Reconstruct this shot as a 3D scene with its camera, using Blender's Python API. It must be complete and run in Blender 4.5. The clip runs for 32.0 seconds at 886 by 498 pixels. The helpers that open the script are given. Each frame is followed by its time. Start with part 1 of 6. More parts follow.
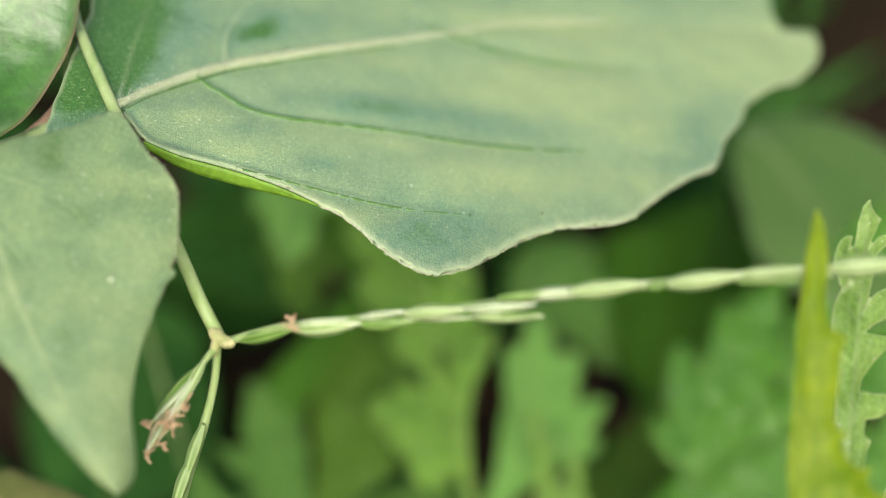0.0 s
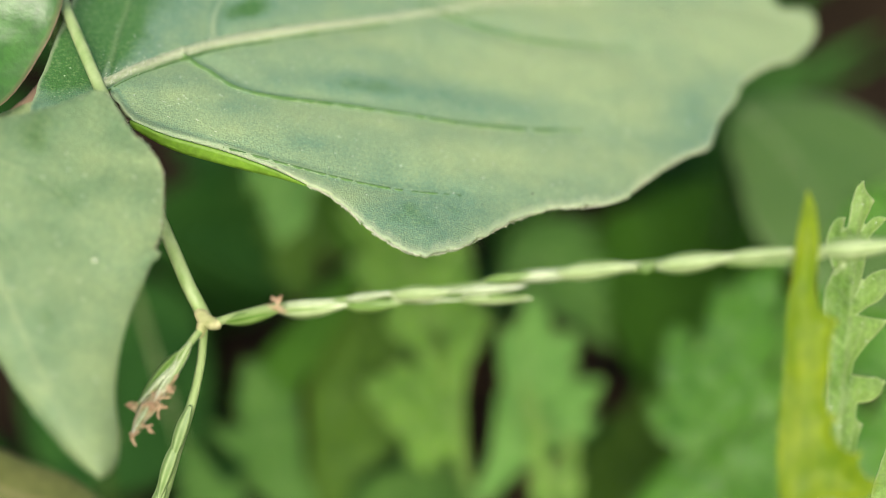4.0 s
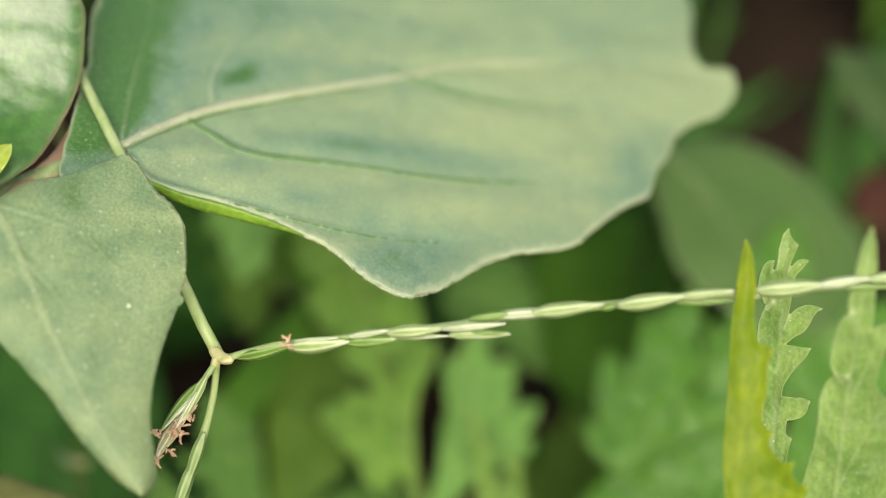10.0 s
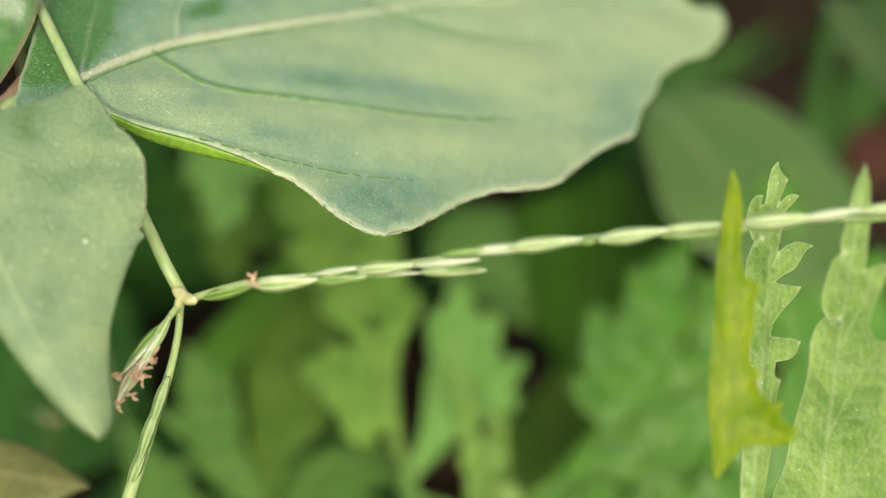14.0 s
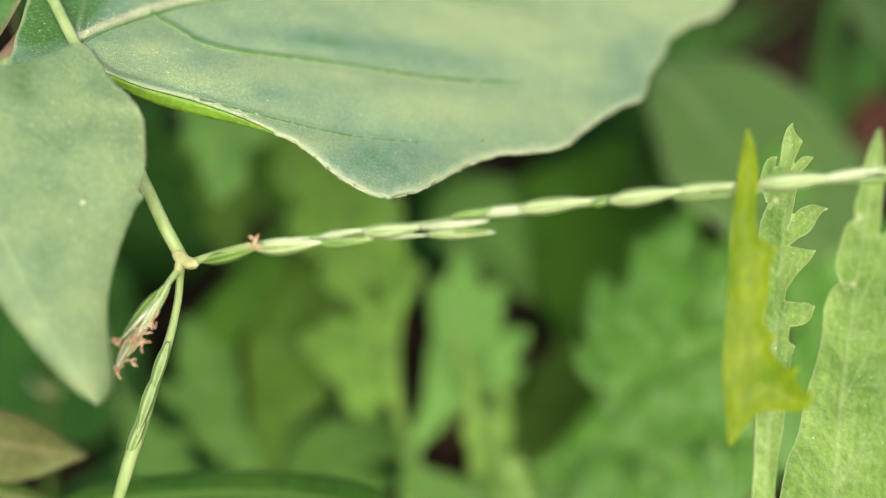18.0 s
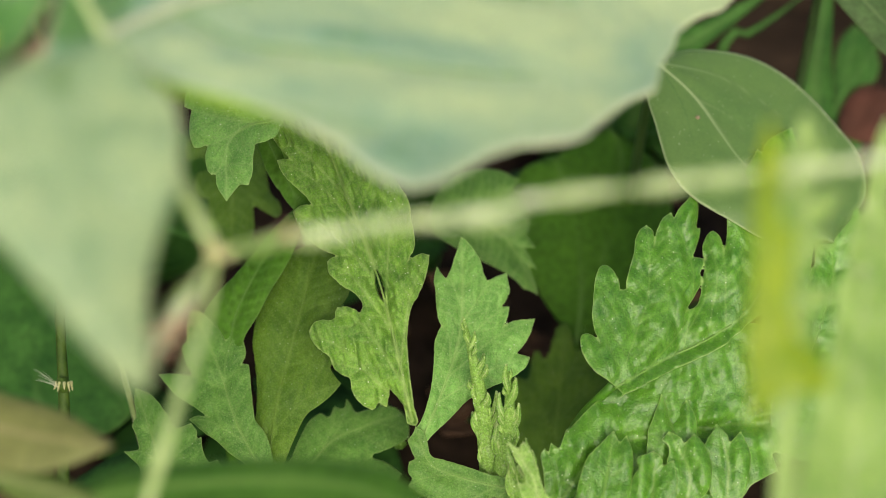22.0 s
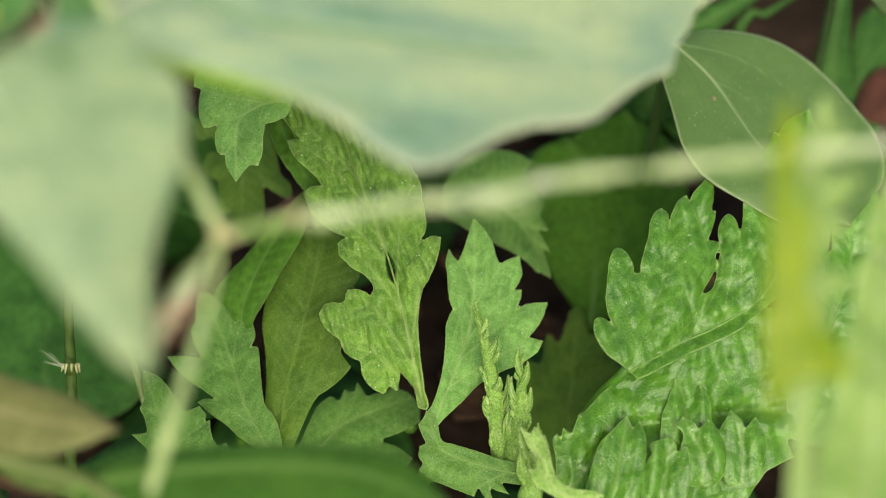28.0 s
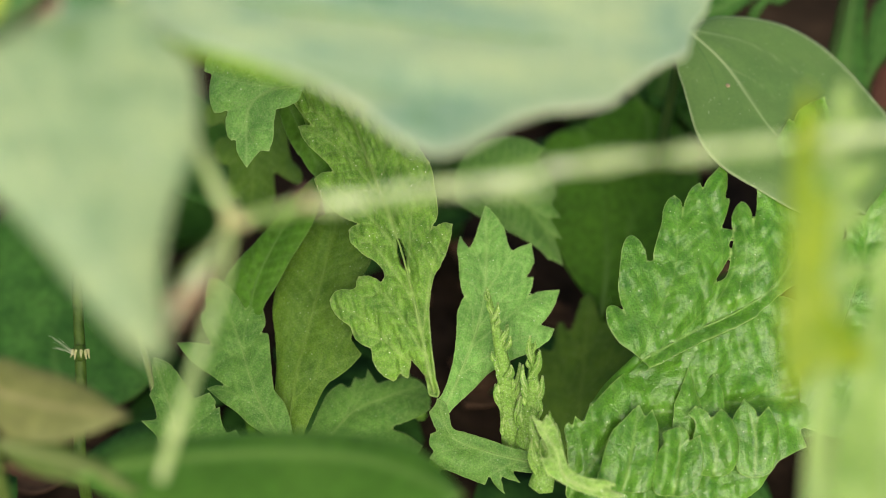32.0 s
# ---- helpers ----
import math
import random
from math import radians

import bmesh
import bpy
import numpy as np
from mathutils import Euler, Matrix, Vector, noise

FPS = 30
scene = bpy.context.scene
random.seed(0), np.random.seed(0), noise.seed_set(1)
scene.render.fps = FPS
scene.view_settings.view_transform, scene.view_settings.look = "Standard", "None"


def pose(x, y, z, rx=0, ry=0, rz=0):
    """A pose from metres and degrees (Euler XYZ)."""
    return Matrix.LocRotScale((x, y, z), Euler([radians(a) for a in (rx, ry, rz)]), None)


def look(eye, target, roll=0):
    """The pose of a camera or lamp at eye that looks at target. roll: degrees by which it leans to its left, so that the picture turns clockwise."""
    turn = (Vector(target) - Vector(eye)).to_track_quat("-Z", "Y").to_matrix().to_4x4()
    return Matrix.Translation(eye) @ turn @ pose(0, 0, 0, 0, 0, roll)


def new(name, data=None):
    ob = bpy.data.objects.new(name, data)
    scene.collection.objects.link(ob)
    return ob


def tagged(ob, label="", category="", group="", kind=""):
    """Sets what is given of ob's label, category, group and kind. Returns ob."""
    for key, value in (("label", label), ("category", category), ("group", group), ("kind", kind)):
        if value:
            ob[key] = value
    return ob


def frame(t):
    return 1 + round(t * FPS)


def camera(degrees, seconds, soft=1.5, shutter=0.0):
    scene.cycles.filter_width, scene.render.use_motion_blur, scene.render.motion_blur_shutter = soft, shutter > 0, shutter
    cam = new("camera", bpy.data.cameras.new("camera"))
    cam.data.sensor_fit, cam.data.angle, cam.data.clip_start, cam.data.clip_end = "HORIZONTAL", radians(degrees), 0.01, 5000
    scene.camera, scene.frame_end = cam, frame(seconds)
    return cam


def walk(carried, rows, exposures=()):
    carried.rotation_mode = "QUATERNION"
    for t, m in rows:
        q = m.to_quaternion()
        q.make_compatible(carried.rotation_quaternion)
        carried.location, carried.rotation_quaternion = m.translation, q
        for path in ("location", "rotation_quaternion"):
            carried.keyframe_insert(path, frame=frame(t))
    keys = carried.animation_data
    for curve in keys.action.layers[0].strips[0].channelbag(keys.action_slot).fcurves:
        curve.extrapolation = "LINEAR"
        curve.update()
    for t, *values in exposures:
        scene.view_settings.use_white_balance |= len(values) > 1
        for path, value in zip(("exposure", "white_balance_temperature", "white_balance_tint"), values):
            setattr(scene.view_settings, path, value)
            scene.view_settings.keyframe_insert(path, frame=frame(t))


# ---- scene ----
# Lens and hand-held path of the camera, a hand's width from the leaves
cam = camera(30, 32.0, soft=0.8)
PATH = [
    (0, pose(0.00226, -0.07412, 0.1383, 55.718, 1.614, 3.493)),
    (0.5, pose(0.00197, -0.07374, 0.13765, 55.604, 1.611, 3.275)),
    (1, pose(0.00196, -0.07355, 0.13756, 55.564, 1.676, 3.286)),
    (1.5, pose(0.0021, -0.07355, 0.13683, 55.471, 1.695, 3.193)),
    (2, pose(0.00332, -0.07392, 0.13698, 55.365, 1.608, 3.169)),
    (2.5, pose(0.00295, -0.07391, 0.13774, 55.358, 1.68, 3.309)),
    (3, pose(0.00295, -0.07348, 0.13735, 55.203, 1.691, 3.401)),
    (3.5, pose(0.00318, -0.07319, 0.13751, 55.087, 1.634, 3.516)),
    (5.5, pose(0.00261, -0.0739, 0.14102, 54.525, 1.832, 4.107)),
    (6, pose(0.0038, -0.07514, 0.14215, 54.688, 1.714, 3.933)),
    (6.5, pose(0.00374, -0.07586, 0.14164, 54.756, 1.555, 3.652)),
    (7, pose(0.00579, -0.07728, 0.14177, 54.805, 1.815, 3.057)),
    (7.5, pose(0.00012, -0.08132, 0.14597, 55.141, 1.512, 3.472)),
    (8, pose(-0.00268, -0.08628, 0.14938, 55.722, -0.169, 1.099)),
    (8.5, pose(-0.00088, -0.08711, 0.14997, 55.89, -0.173, 0.368)),
    (9, pose(-0.00127, -0.08489, 0.14766, 55.77, -0.004, 0.502)),
    (9.5, pose(-0.00127, -0.08438, 0.14749, 55.719, -0.082, 0.438)),
    (10, pose(-0.00159, -0.08342, 0.14637, 55.754, 0.009, 0.398)),
    (10.5, pose(-0.00161, -0.0823, 0.14535, 55.514, -0.059, 0.517)),
    (11, pose(-0.00084, -0.08166, 0.14335, 55.239, -0.074, 0.176)),
    (11.5, pose(-0.00069, -0.08176, 0.14346, 55.109, -0.194, 0.022)),
    (12, pose(-0.00019, -0.08207, 0.14373, 55.14, -0.098, 0.063)),
    (12.5, pose(-7e-05, -0.08219, 0.14373, 55.088, -0.149, 0.046)),
    (13, pose(0, -0.08192, 0.14296, 55.001, -0.001, -0.002)),
    (13.5, pose(-3e-05, -0.08188, 0.14362, 54.921, -0.017, 0.255)),
    (14, pose(-0.00026, -0.08098, 0.14202, 54.788, 0.092, 0.183)),
    (14.5, pose(-0.00073, -0.08056, 0.14137, 54.72, 0.164, 0.099)),
    (16.5, pose(-0.00018, -0.0806, 0.14129, 54.506, -0.027, 0.138)),
    (17, pose(-0.00027, -0.07996, 0.14108, 54.377, -0.027, 0.261)),
    (17.5, pose(-0.00052, -0.07959, 0.14012, 54.302, -0.053, 0.137)),
    (18, pose(-0.00086, -0.07968, 0.13987, 54.092, 0.012, 0.084)),
    (18.1, pose(-0.00373, -0.08095, 0.14028, 54.265, -0.341, -1.124)),
    (18.2, pose(-0.00369, -0.08137, 0.14046, 54.257, -0.296, -1.066)),
    (18.5, pose(-0.00368, -0.08253, 0.14087, 54.374, -0.198, -1.134)),
    (19, pose(-0.0036, -0.08252, 0.14057, 54.273, -0.332, -1.222)),
    (19.5, pose(-0.00319, -0.08287, 0.14095, 54.272, -0.295, -1.206)),
    (20, pose(-0.00313, -0.0832, 0.14133, 54.265, -0.254, -1.228)),
    (20.5, pose(-0.00337, -0.08297, 0.14175, 54.157, -0.161, -1.135)),
    (21, pose(-0.00381, -0.0825, 0.14125, 54.081, -0.291, -1.136)),
    (21.5, pose(-0.00396, -0.08217, 0.14087, 54.102, -0.004, -1.077)),
    (22, pose(-0.00393, -0.08192, 0.14088, 54.007, -0.027, -0.933)),
    (22.5, pose(-0.00395, -0.08159, 0.14049, 53.906, -0.211, -0.974)),
    (23, pose(-0.00342, -0.0817, 0.14045, 53.94, -0.202, -0.985)),
    (23.5, pose(-0.00318, -0.08192, 0.1412, 53.902, -0.055, -0.817)),
    (24, pose(-0.00357, -0.08157, 0.14161, 53.814, -0.031, -0.739)),
    (24.5, pose(-0.00375, -0.08119, 0.14102, 53.711, -0.095, -0.786)),
    (25, pose(-0.00367, -0.08119, 0.14039, 53.755, 0.026, -0.702)),
    (25.5, pose(-0.0044, -0.08047, 0.14008, 53.644, -0.018, -0.637)),
    (27.5, pose(-0.00353, -0.08096, 0.14036, 53.457, 0.073, -0.368)),
    (28, pose(-0.00363, -0.08024, 0.13969, 53.379, 0.088, -0.391)),
    (28.5, pose(-0.00418, -0.07975, 0.1395, 53.266, 0.079, -0.297)),
    (29, pose(-0.00441, -0.07939, 0.13922, 53.239, 0.15, -0.122)),
    (29.5, pose(-0.00454, -0.07922, 0.13856, 53.155, -0.023, -0.193)),
    (30, pose(-0.0043, -0.07912, 0.13848, 53.092, 0.061, -0.202)),
    (30.5, pose(-0.00439, -0.07934, 0.13879, 53.077, 0.105, -0.189)),
    (31, pose(-0.00413, -0.07934, 0.13881, 53.01, 0.044, -0.053)),
    (31.5, pose(-0.00419, -0.07924, 0.13879, 52.977, 0.041, -0.085)),
    (32, pose(-0.00394, -0.07944, 0.13904, 52.939, 0.078, -0.02)),
]
walk(cam, PATH, [(0.0, 0.83, 6750, 6), (7.0, 0.83, 6750, 6), (9.0, 0.81, 6950, 12), (11.0, 0.81, 6950, 13), (14.0, 0.84, 6950, 10), (17.0, 0.90, 6900, 11), (18.0, 0.95, 6900, 7), (20.0, 0.96, 6900, 19), (21.5, 0.96, 6900, 15), (24.0, 0.98, 6900, 14), (26.0, 1.0, 6850, 14), (32.0, 1.0, 6850, 14)])

# ---- world and light: bright overcast day in open shade ----
world = bpy.data.worlds.new("sky")
scene.world = world
world.use_nodes = True
wn = world.node_tree
sky = wn.nodes.new("ShaderNodeTexSky")
sky.sky_type, sky.sun_disc = "NISHITA", False
sky.sun_elevation, sky.sun_rotation = radians(36), radians(173)
sky.air_density, sky.dust_density = 1.0, 4.0
back = wn.nodes["Background"]
back.inputs["Strength"].default_value = 0.085
wn.links.new(sky.outputs[0], back.inputs["Color"])

sun = new("sun", bpy.data.lights.new("sun", "SUN"))
sun.data.energy, sun.data.angle, sun.data.color = 2.45, radians(42), (1.0, 0.96, 0.88)
sun.matrix_world = look((0.1, -0.9, 0.66), (0, 0, 0))

# ---- the tilted working frame: millimetres, x across, y up the slope, z towards the viewer ----
LEAN = radians(35)
TILT = Matrix(((1, 0, 0, 0), (0, math.sin(LEAN), -math.cos(LEAN), 0), (0, math.cos(LEAN), math.sin(LEAN), 0.0856), (0, 0, 0, 1)))
T3 = np.array(TILT.to_3x3())
T0 = np.array(TILT.translation)


def world_of(p):
    """Metres in the world of millimetres in the tilted frame."""
    return np.asarray(p, float) * 0.001 @ T3.T + T0


def tilted(p):
    """Millimetres in the tilted frame of metres in the world."""
    return (np.asarray(p, float) - T0) @ T3 * 1000.0


# ---- materials ----
def nodes_of(name):
    m = bpy.data.materials.new(name)
    m.use_nodes = True
    t = m.node_tree
    return m, t, t.nodes["Principled BSDF"], t.nodes["Material Output"]


def noise_node(t, scale, detail=4.0, stretch=(1, 1, 1), rough=0.55):
    co = t.nodes.new("ShaderNodeTexCoord")
    mp = t.nodes.new("ShaderNodeMapping")
    mp.inputs["Scale"].default_value = stretch
    n = t.nodes.new("ShaderNodeTexNoise")
    n.inputs["Scale"].default_value, n.inputs["Detail"].default_value, n.inputs["Roughness"].default_value = scale, detail, rough
    t.links.new(co.outputs["Object"], mp.inputs["Vector"])
    t.links.new(mp.outputs[0], n.inputs["Vector"])
    return n


def ramp_node(t, source, stops):
    r = t.nodes.new("ShaderNodeValToRGB")
    el = r.color_ramp.elements
    while len(el) < len(stops):
        el.new(0.5)
    for e, (pos, c) in zip(el, stops):
        e.position, e.color = pos, (*c, 1)
    t.links.new(source, r.inputs[0])
    return r


def mix_node(t, fac, a, b, mode="MIX"):
    x = t.nodes.new("ShaderNodeMix")
    x.data_type, x.blend_type = "RGBA", mode
    for v, sock in ((fac, x.inputs[0]), (a, x.inputs[6]), (b, x.inputs[7])):
        if isinstance(v, bpy.types.NodeSocket):
            t.links.new(v, sock)
        else:
            sock.default_value = v if isinstance(v, float) else (*v, 1)
    return x.outputs[2]


def attr_node(t, name):
    a = t.nodes.new("ShaderNodeAttribute")
    a.attribute_name = name
    return a.outputs["Fac"]


def leaf_material(name, dark, light, pale, rough=0.5, glow=0.25, grain=1500.0, bump=0.3, patch=160.0, spec=0.4, speck=0.0, pucker=0.0, cells=0.25, deep=(0.7, 0.8, 0.7), speck_scale=1500.0, down=0.0, wool=0.0, gain=1.0):
    """Leaf skin: mottled from dark to light, paler along veins and rim (attribute vein), fine grain and some light let through."""
    m, t, b, out = nodes_of(name)
    big, fine = noise_node(t, patch, 3.0), noise_node(t, grain, 3.0)
    level = t.nodes.new("ShaderNodeMath")
    level.operation, level.inputs[1].default_value, level.inputs[2].default_value = "MULTIPLY_ADD", gain, 0.5 - 0.5 * gain
    t.links.new(big.outputs[0], level.inputs[0])
    add = t.nodes.new("ShaderNodeMath")
    add.operation = "ADD"
    t.links.new(level.outputs[0], add.inputs[0])
    t.links.new(attr_node(t, "mottle"), add.inputs[1])
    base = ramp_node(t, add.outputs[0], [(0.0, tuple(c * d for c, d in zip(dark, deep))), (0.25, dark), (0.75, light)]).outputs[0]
    tint = ramp_node(t, fine.outputs[0], [(0.3, (1 - cells,) * 3), (0.7, (1 + cells * 0.8,) * 3)]).outputs[0]
    base = mix_node(t, 1.0, base, tint, "MULTIPLY")
    base = mix_node(t, attr_node(t, "vein"), base, pale)
    if speck:
        co = t.nodes.new("ShaderNodeTexCoord")
        dots = t.nodes.new("ShaderNodeTexVoronoi")
        dots.inputs["Scale"].default_value = speck_scale
        t.links.new(co.outputs["Object"], dots.inputs["Vector"])
        here = ramp_node(t, dots.outputs["Distance"], [(0.06, (speck,) * 3), (0.13, (0, 0, 0))]).outputs[0]
        some = ramp_node(t, noise_node(t, 700.0, 2.0).outputs[0], [(0.42, (0, 0, 0)), (0.56, (1, 1, 1))]).outputs[0]
        base = mix_node(t, mix_node(t, 1.0, here, some, "MULTIPLY"), base, (0.75, 0.8, 0.68))
    if down:
        fuzz = ramp_node(t, noise_node(t, 5200.0, 2.0, rough=0.7).outputs[0], [(0.5, (0, 0, 0)), (0.68, (down,) * 3)]).outputs[0]
        base = mix_node(t, fuzz, base, (0.50, 0.62, 0.30))
    if wool:
        here = ramp_node(t, noise_node(t, 650.0, 4.0).outputs[0], [(0.52, (0, 0, 0)), (0.72, (wool,) * 3)]).outputs[0]
        lint = ramp_node(t, noise_node(t, 4000.0, 3.0, rough=0.7).outputs[0], [(0.42, (0.1,) * 3), (0.62, (1, 1, 1))]).outputs[0]
        base = mix_node(t, mix_node(t, 1.0, here, lint, "MULTIPLY"), base, (0.55, 0.66, 0.50))
    t.links.new(base, b.inputs["Base Color"])
    b.inputs["Roughness"].default_value = rough
    b.inputs["Specular IOR Level"].default_value = spec
    bp = t.nodes.new("ShaderNodeBump")
    bp.inputs["Strength"].default_value, bp.inputs["Distance"].default_value = bump, 0.0002
    t.links.new(fine.outputs[0], bp.inputs["Height"])
    if pucker:
        wr = noise_node(t, 800.0, 2.5)
        b2 = t.nodes.new("ShaderNodeBump")
        b2.inputs["Strength"].default_value, b2.inputs["Distance"].default_value = pucker, 0.0008
        t.links.new(wr.outputs[0], b2.inputs["Height"])
        t.links.new(b2.outputs[0], bp.inputs["Normal"])
    t.links.new(bp.outputs[0], b.inputs["Normal"])
    tr = t.nodes.new("ShaderNodeBsdfTranslucent")
    t.links.new(mix_node(t, 1.0, base, (1.0, 1.1, 0.45), "MULTIPLY"), tr.inputs["Color"])
    ms = t.nodes.new("ShaderNodeMixShader")
    ms.inputs[0].default_value = glow
    t.links.new(b.outputs[0], ms.inputs[1])
    t.links.new(tr.outputs[0], ms.inputs[2])
    t.links.new(ms.outputs[0], out.inputs["Surface"])
    return m


def plain_material(name, a, b_, scale, rough=0.6, bump=0.3, spec=0.4, stretch=(1, 1, 1)):
    m, t, b, _ = nodes_of(name)
    n = noise_node(t, scale, 5.0, stretch)
    t.links.new(ramp_node(t, n.outputs[0], [(0.3, a), (0.7, b_)]).outputs[0], b.inputs["Base Color"])
    b.inputs["Roughness"].default_value, b.inputs["Specular IOR Level"].default_value = rough, spec
    bp = t.nodes.new("ShaderNodeBump")
    bp.inputs["Strength"].default_value, bp.inputs["Distance"].default_value = bump, 0.0003
    t.links.new(n.outputs[0], bp.inputs["Height"])
    t.links.new(bp.outputs[0], b.inputs["Normal"])
    return m


BROAD = leaf_material("broad_leaf_skin", (0.182, 0.328, 0.21), (0.38, 0.50, 0.255), (0.58, 0.65, 0.42), 0.43, 0.2, 9500.0, 0.5, 500.0, 0.5, 1.0, 0.0, 0.26, (0.35, 0.6, 0.2), 1700.0, down=0.32, gain=0.5)
DROOPING = leaf_material("drooping_leaf_skin", (0.155, 0.258, 0.128), (0.29, 0.385, 0.18), (0.48, 0.56, 0.31), 0.42, 0.2, 7500.0, 0.5, 400.0, 0.45, 0.7, 0.0, 0.25, (0.5, 0.65, 0.3), 1500.0, down=0.22, gain=0.9)
GLOSSY = leaf_material("glossy_leaf_skin", (0.028, 0.118, 0.016), (0.072, 0.195, 0.034), (0.36, 0.38, 0.22), 0.33, 0.2, 1500.0, 0.15, 200.0, 0.75, 0.0, 0.06)
UNDER = leaf_material("leaf_underside", (0.15, 0.32, 0.025), (0.25, 0.44, 0.05), (0.3, 0.45, 0.12), 0.5, 0.35, 2000.0, 0.3)
RIB = plain_material("pale_hairy_midrib", (0.20, 0.33, 0.12), (0.40, 0.49, 0.26), 1800.0, 0.6, 0.9)
VEIN = plain_material("side_vein_green", (0.05, 0.135, 0.026), (0.095, 0.19, 0.05), 900.0, 0.6, 0.4)
HERB_STEM = plain_material("herb_stem_skin", (0.16, 0.24, 0.02), (0.27, 0.34, 0.05), 300.0, 0.5, 0.2)
BUD = leaf_material("young_leaf_skin", (0.25, 0.38, 0.025), (0.36, 0.48, 0.05), (0.5, 0.6, 0.2), 0.45, 0.3)
DOWNY = leaf_material("downy_tip_skin", (0.14, 0.32, 0.04), (0.25, 0.46, 0.08), (0.50, 0.62, 0.26), 0.6, 0.3, 4200.0, 0.9, 900.0, 0.3, 1.0, 0.3, 0.3, down=0.4, wool=0.2)
CULM = plain_material("grass_culm_skin", (0.19, 0.30, 0.09), (0.35, 0.44, 0.21), 900.0, 0.42, 0.3, stretch=(1, 1, 0.12))
NODE = plain_material("grass_node_skin", (0.25, 0.29, 0.10), (0.50, 0.47, 0.26), 1300.0, 0.6, 1.0)
ANTHER = plain_material("dried_anther", (0.34, 0.2, 0.11), (0.62, 0.46, 0.30), 2500.0, 0.7, 0.8)
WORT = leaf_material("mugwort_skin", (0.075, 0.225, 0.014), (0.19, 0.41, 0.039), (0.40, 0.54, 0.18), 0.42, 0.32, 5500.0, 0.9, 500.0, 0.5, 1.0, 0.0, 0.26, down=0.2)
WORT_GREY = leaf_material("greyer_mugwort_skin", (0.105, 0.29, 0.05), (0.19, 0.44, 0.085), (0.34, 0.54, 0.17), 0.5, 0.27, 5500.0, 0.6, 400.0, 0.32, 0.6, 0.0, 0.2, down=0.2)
# darker copy of the mugwort skin: shade on side and rear leaves as colour
WORT_SHADED = leaf_material("shade_tinted_mugwort_skin", (0.055, 0.165, 0.02), (0.10, 0.245, 0.036), (0.22, 0.36, 0.10), 0.5, 0.26, 5500.0, 0.6, 400.0, 0.3, 0.3, 0.0, 0.22, down=0.12)
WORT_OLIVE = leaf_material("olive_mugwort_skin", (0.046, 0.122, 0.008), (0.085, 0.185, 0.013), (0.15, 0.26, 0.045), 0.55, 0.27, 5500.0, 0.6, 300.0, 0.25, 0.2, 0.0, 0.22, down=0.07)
BRIGHT = leaf_material("puckered_mugwort_skin", (0.032, 0.15, 0.006), (0.105, 0.30, 0.020), (0.34, 0.51, 0.15), 0.28, 0.3, 4200.0, 0.6, 420.0, 0.6, 0.5, 0.12, 0.22, down=0.06, wool=0.06, gain=0.8)
TENDER = leaf_material("tender_mugwort_skin", (0.15, 0.30, 0.045), (0.31, 0.48, 0.12), (0.60, 0.68, 0.40), 0.38, 0.42, 3000.0, 0.4, 170.0, 0.5, 0.8, 0.2, 0.2, down=0.2, wool=0.2, gain=1.4)
YELLOWED = leaf_material("yellowed_mugwort_skin", (0.11, 0.22, 0.004), (0.25, 0.345, 0.008), (0.42, 0.48, 0.06), 0.5, 0.38, 1600.0, 0.3, 200.0, 0.25, 0.1, 0.15, 0.1, gain=0.9)
OVAL = leaf_material("oval_leaf_skin", (0.066, 0.14, 0.036), (0.09, 0.17, 0.044), (0.30, 0.39, 0.2), 0.52, 0.2, 2500.0, 0.2, 120.0, 0.28, 0.25, 0.0, 0.07)
SHADY = leaf_material("shade_leaf_skin", (0.04, 0.125, 0.010), (0.068, 0.185, 0.016), (0.13, 0.26, 0.06), 0.6, 0.28, 1300.0, 0.3, 160.0, 0.12)
DULL = leaf_material("dull_sage_leaf_skin", (0.035, 0.075, 0.022), (0.055, 0.105, 0.033), (0.12, 0.18, 0.075), 0.6, 0.25, 1300.0, 0.3, 160.0, 0.2)
DEEP = leaf_material("deep_green_leaf_skin", (0.018, 0.074, 0.012), (0.038, 0.122, 0.020), (0.10, 0.2, 0.05), 0.75, 0.25, 1300.0, 0.3, 160.0, 0.15, gain=1.5)
SMOOTH = leaf_material("smooth_green_leaf_skin", (0.038, 0.122, 0.013), (0.068, 0.17, 0.023), (0.15, 0.28, 0.065), 0.55, 0.25, 1300.0, 0.25, 160.0, 0.2)
WITHERED = leaf_material("withering_leaf_skin", (0.105, 0.128, 0.034), (0.175, 0.192, 0.062), (0.26, 0.25, 0.11), 0.6, 0.25, 1200.0, 0.4)
SALLOW = leaf_material("sallow_leaf_skin", (0.062, 0.11, 0.018), (0.12, 0.175, 0.04), (0.24, 0.29, 0.11), 0.55, 0.28, 1200.0, 0.3)
STRIPED = plain_material("striped_stalk_skin", (0.018, 0.05, 0.005), (0.06, 0.11, 0.015), 1400.0, 0.6, 0.3, 0.2, stretch=(1, 1, 0.06))
BLADE = leaf_material("grass_blade_skin", (0.045, 0.14, 0.010), (0.11, 0.25, 0.02), (0.25, 0.4, 0.12), 0.45, 0.3, 1200.0, 0.3)
SOIL = plain_material("dark_humus_soil", (0.011, 0.008, 0.005), (0.036, 0.024, 0.015), 220.0, 0.95, 0.8, 0.05)
LITTER = plain_material("brown_leaf_litter", (0.03, 0.018, 0.011), (0.10, 0.06, 0.034), 260.0, 0.85, 0.8, 0.1)
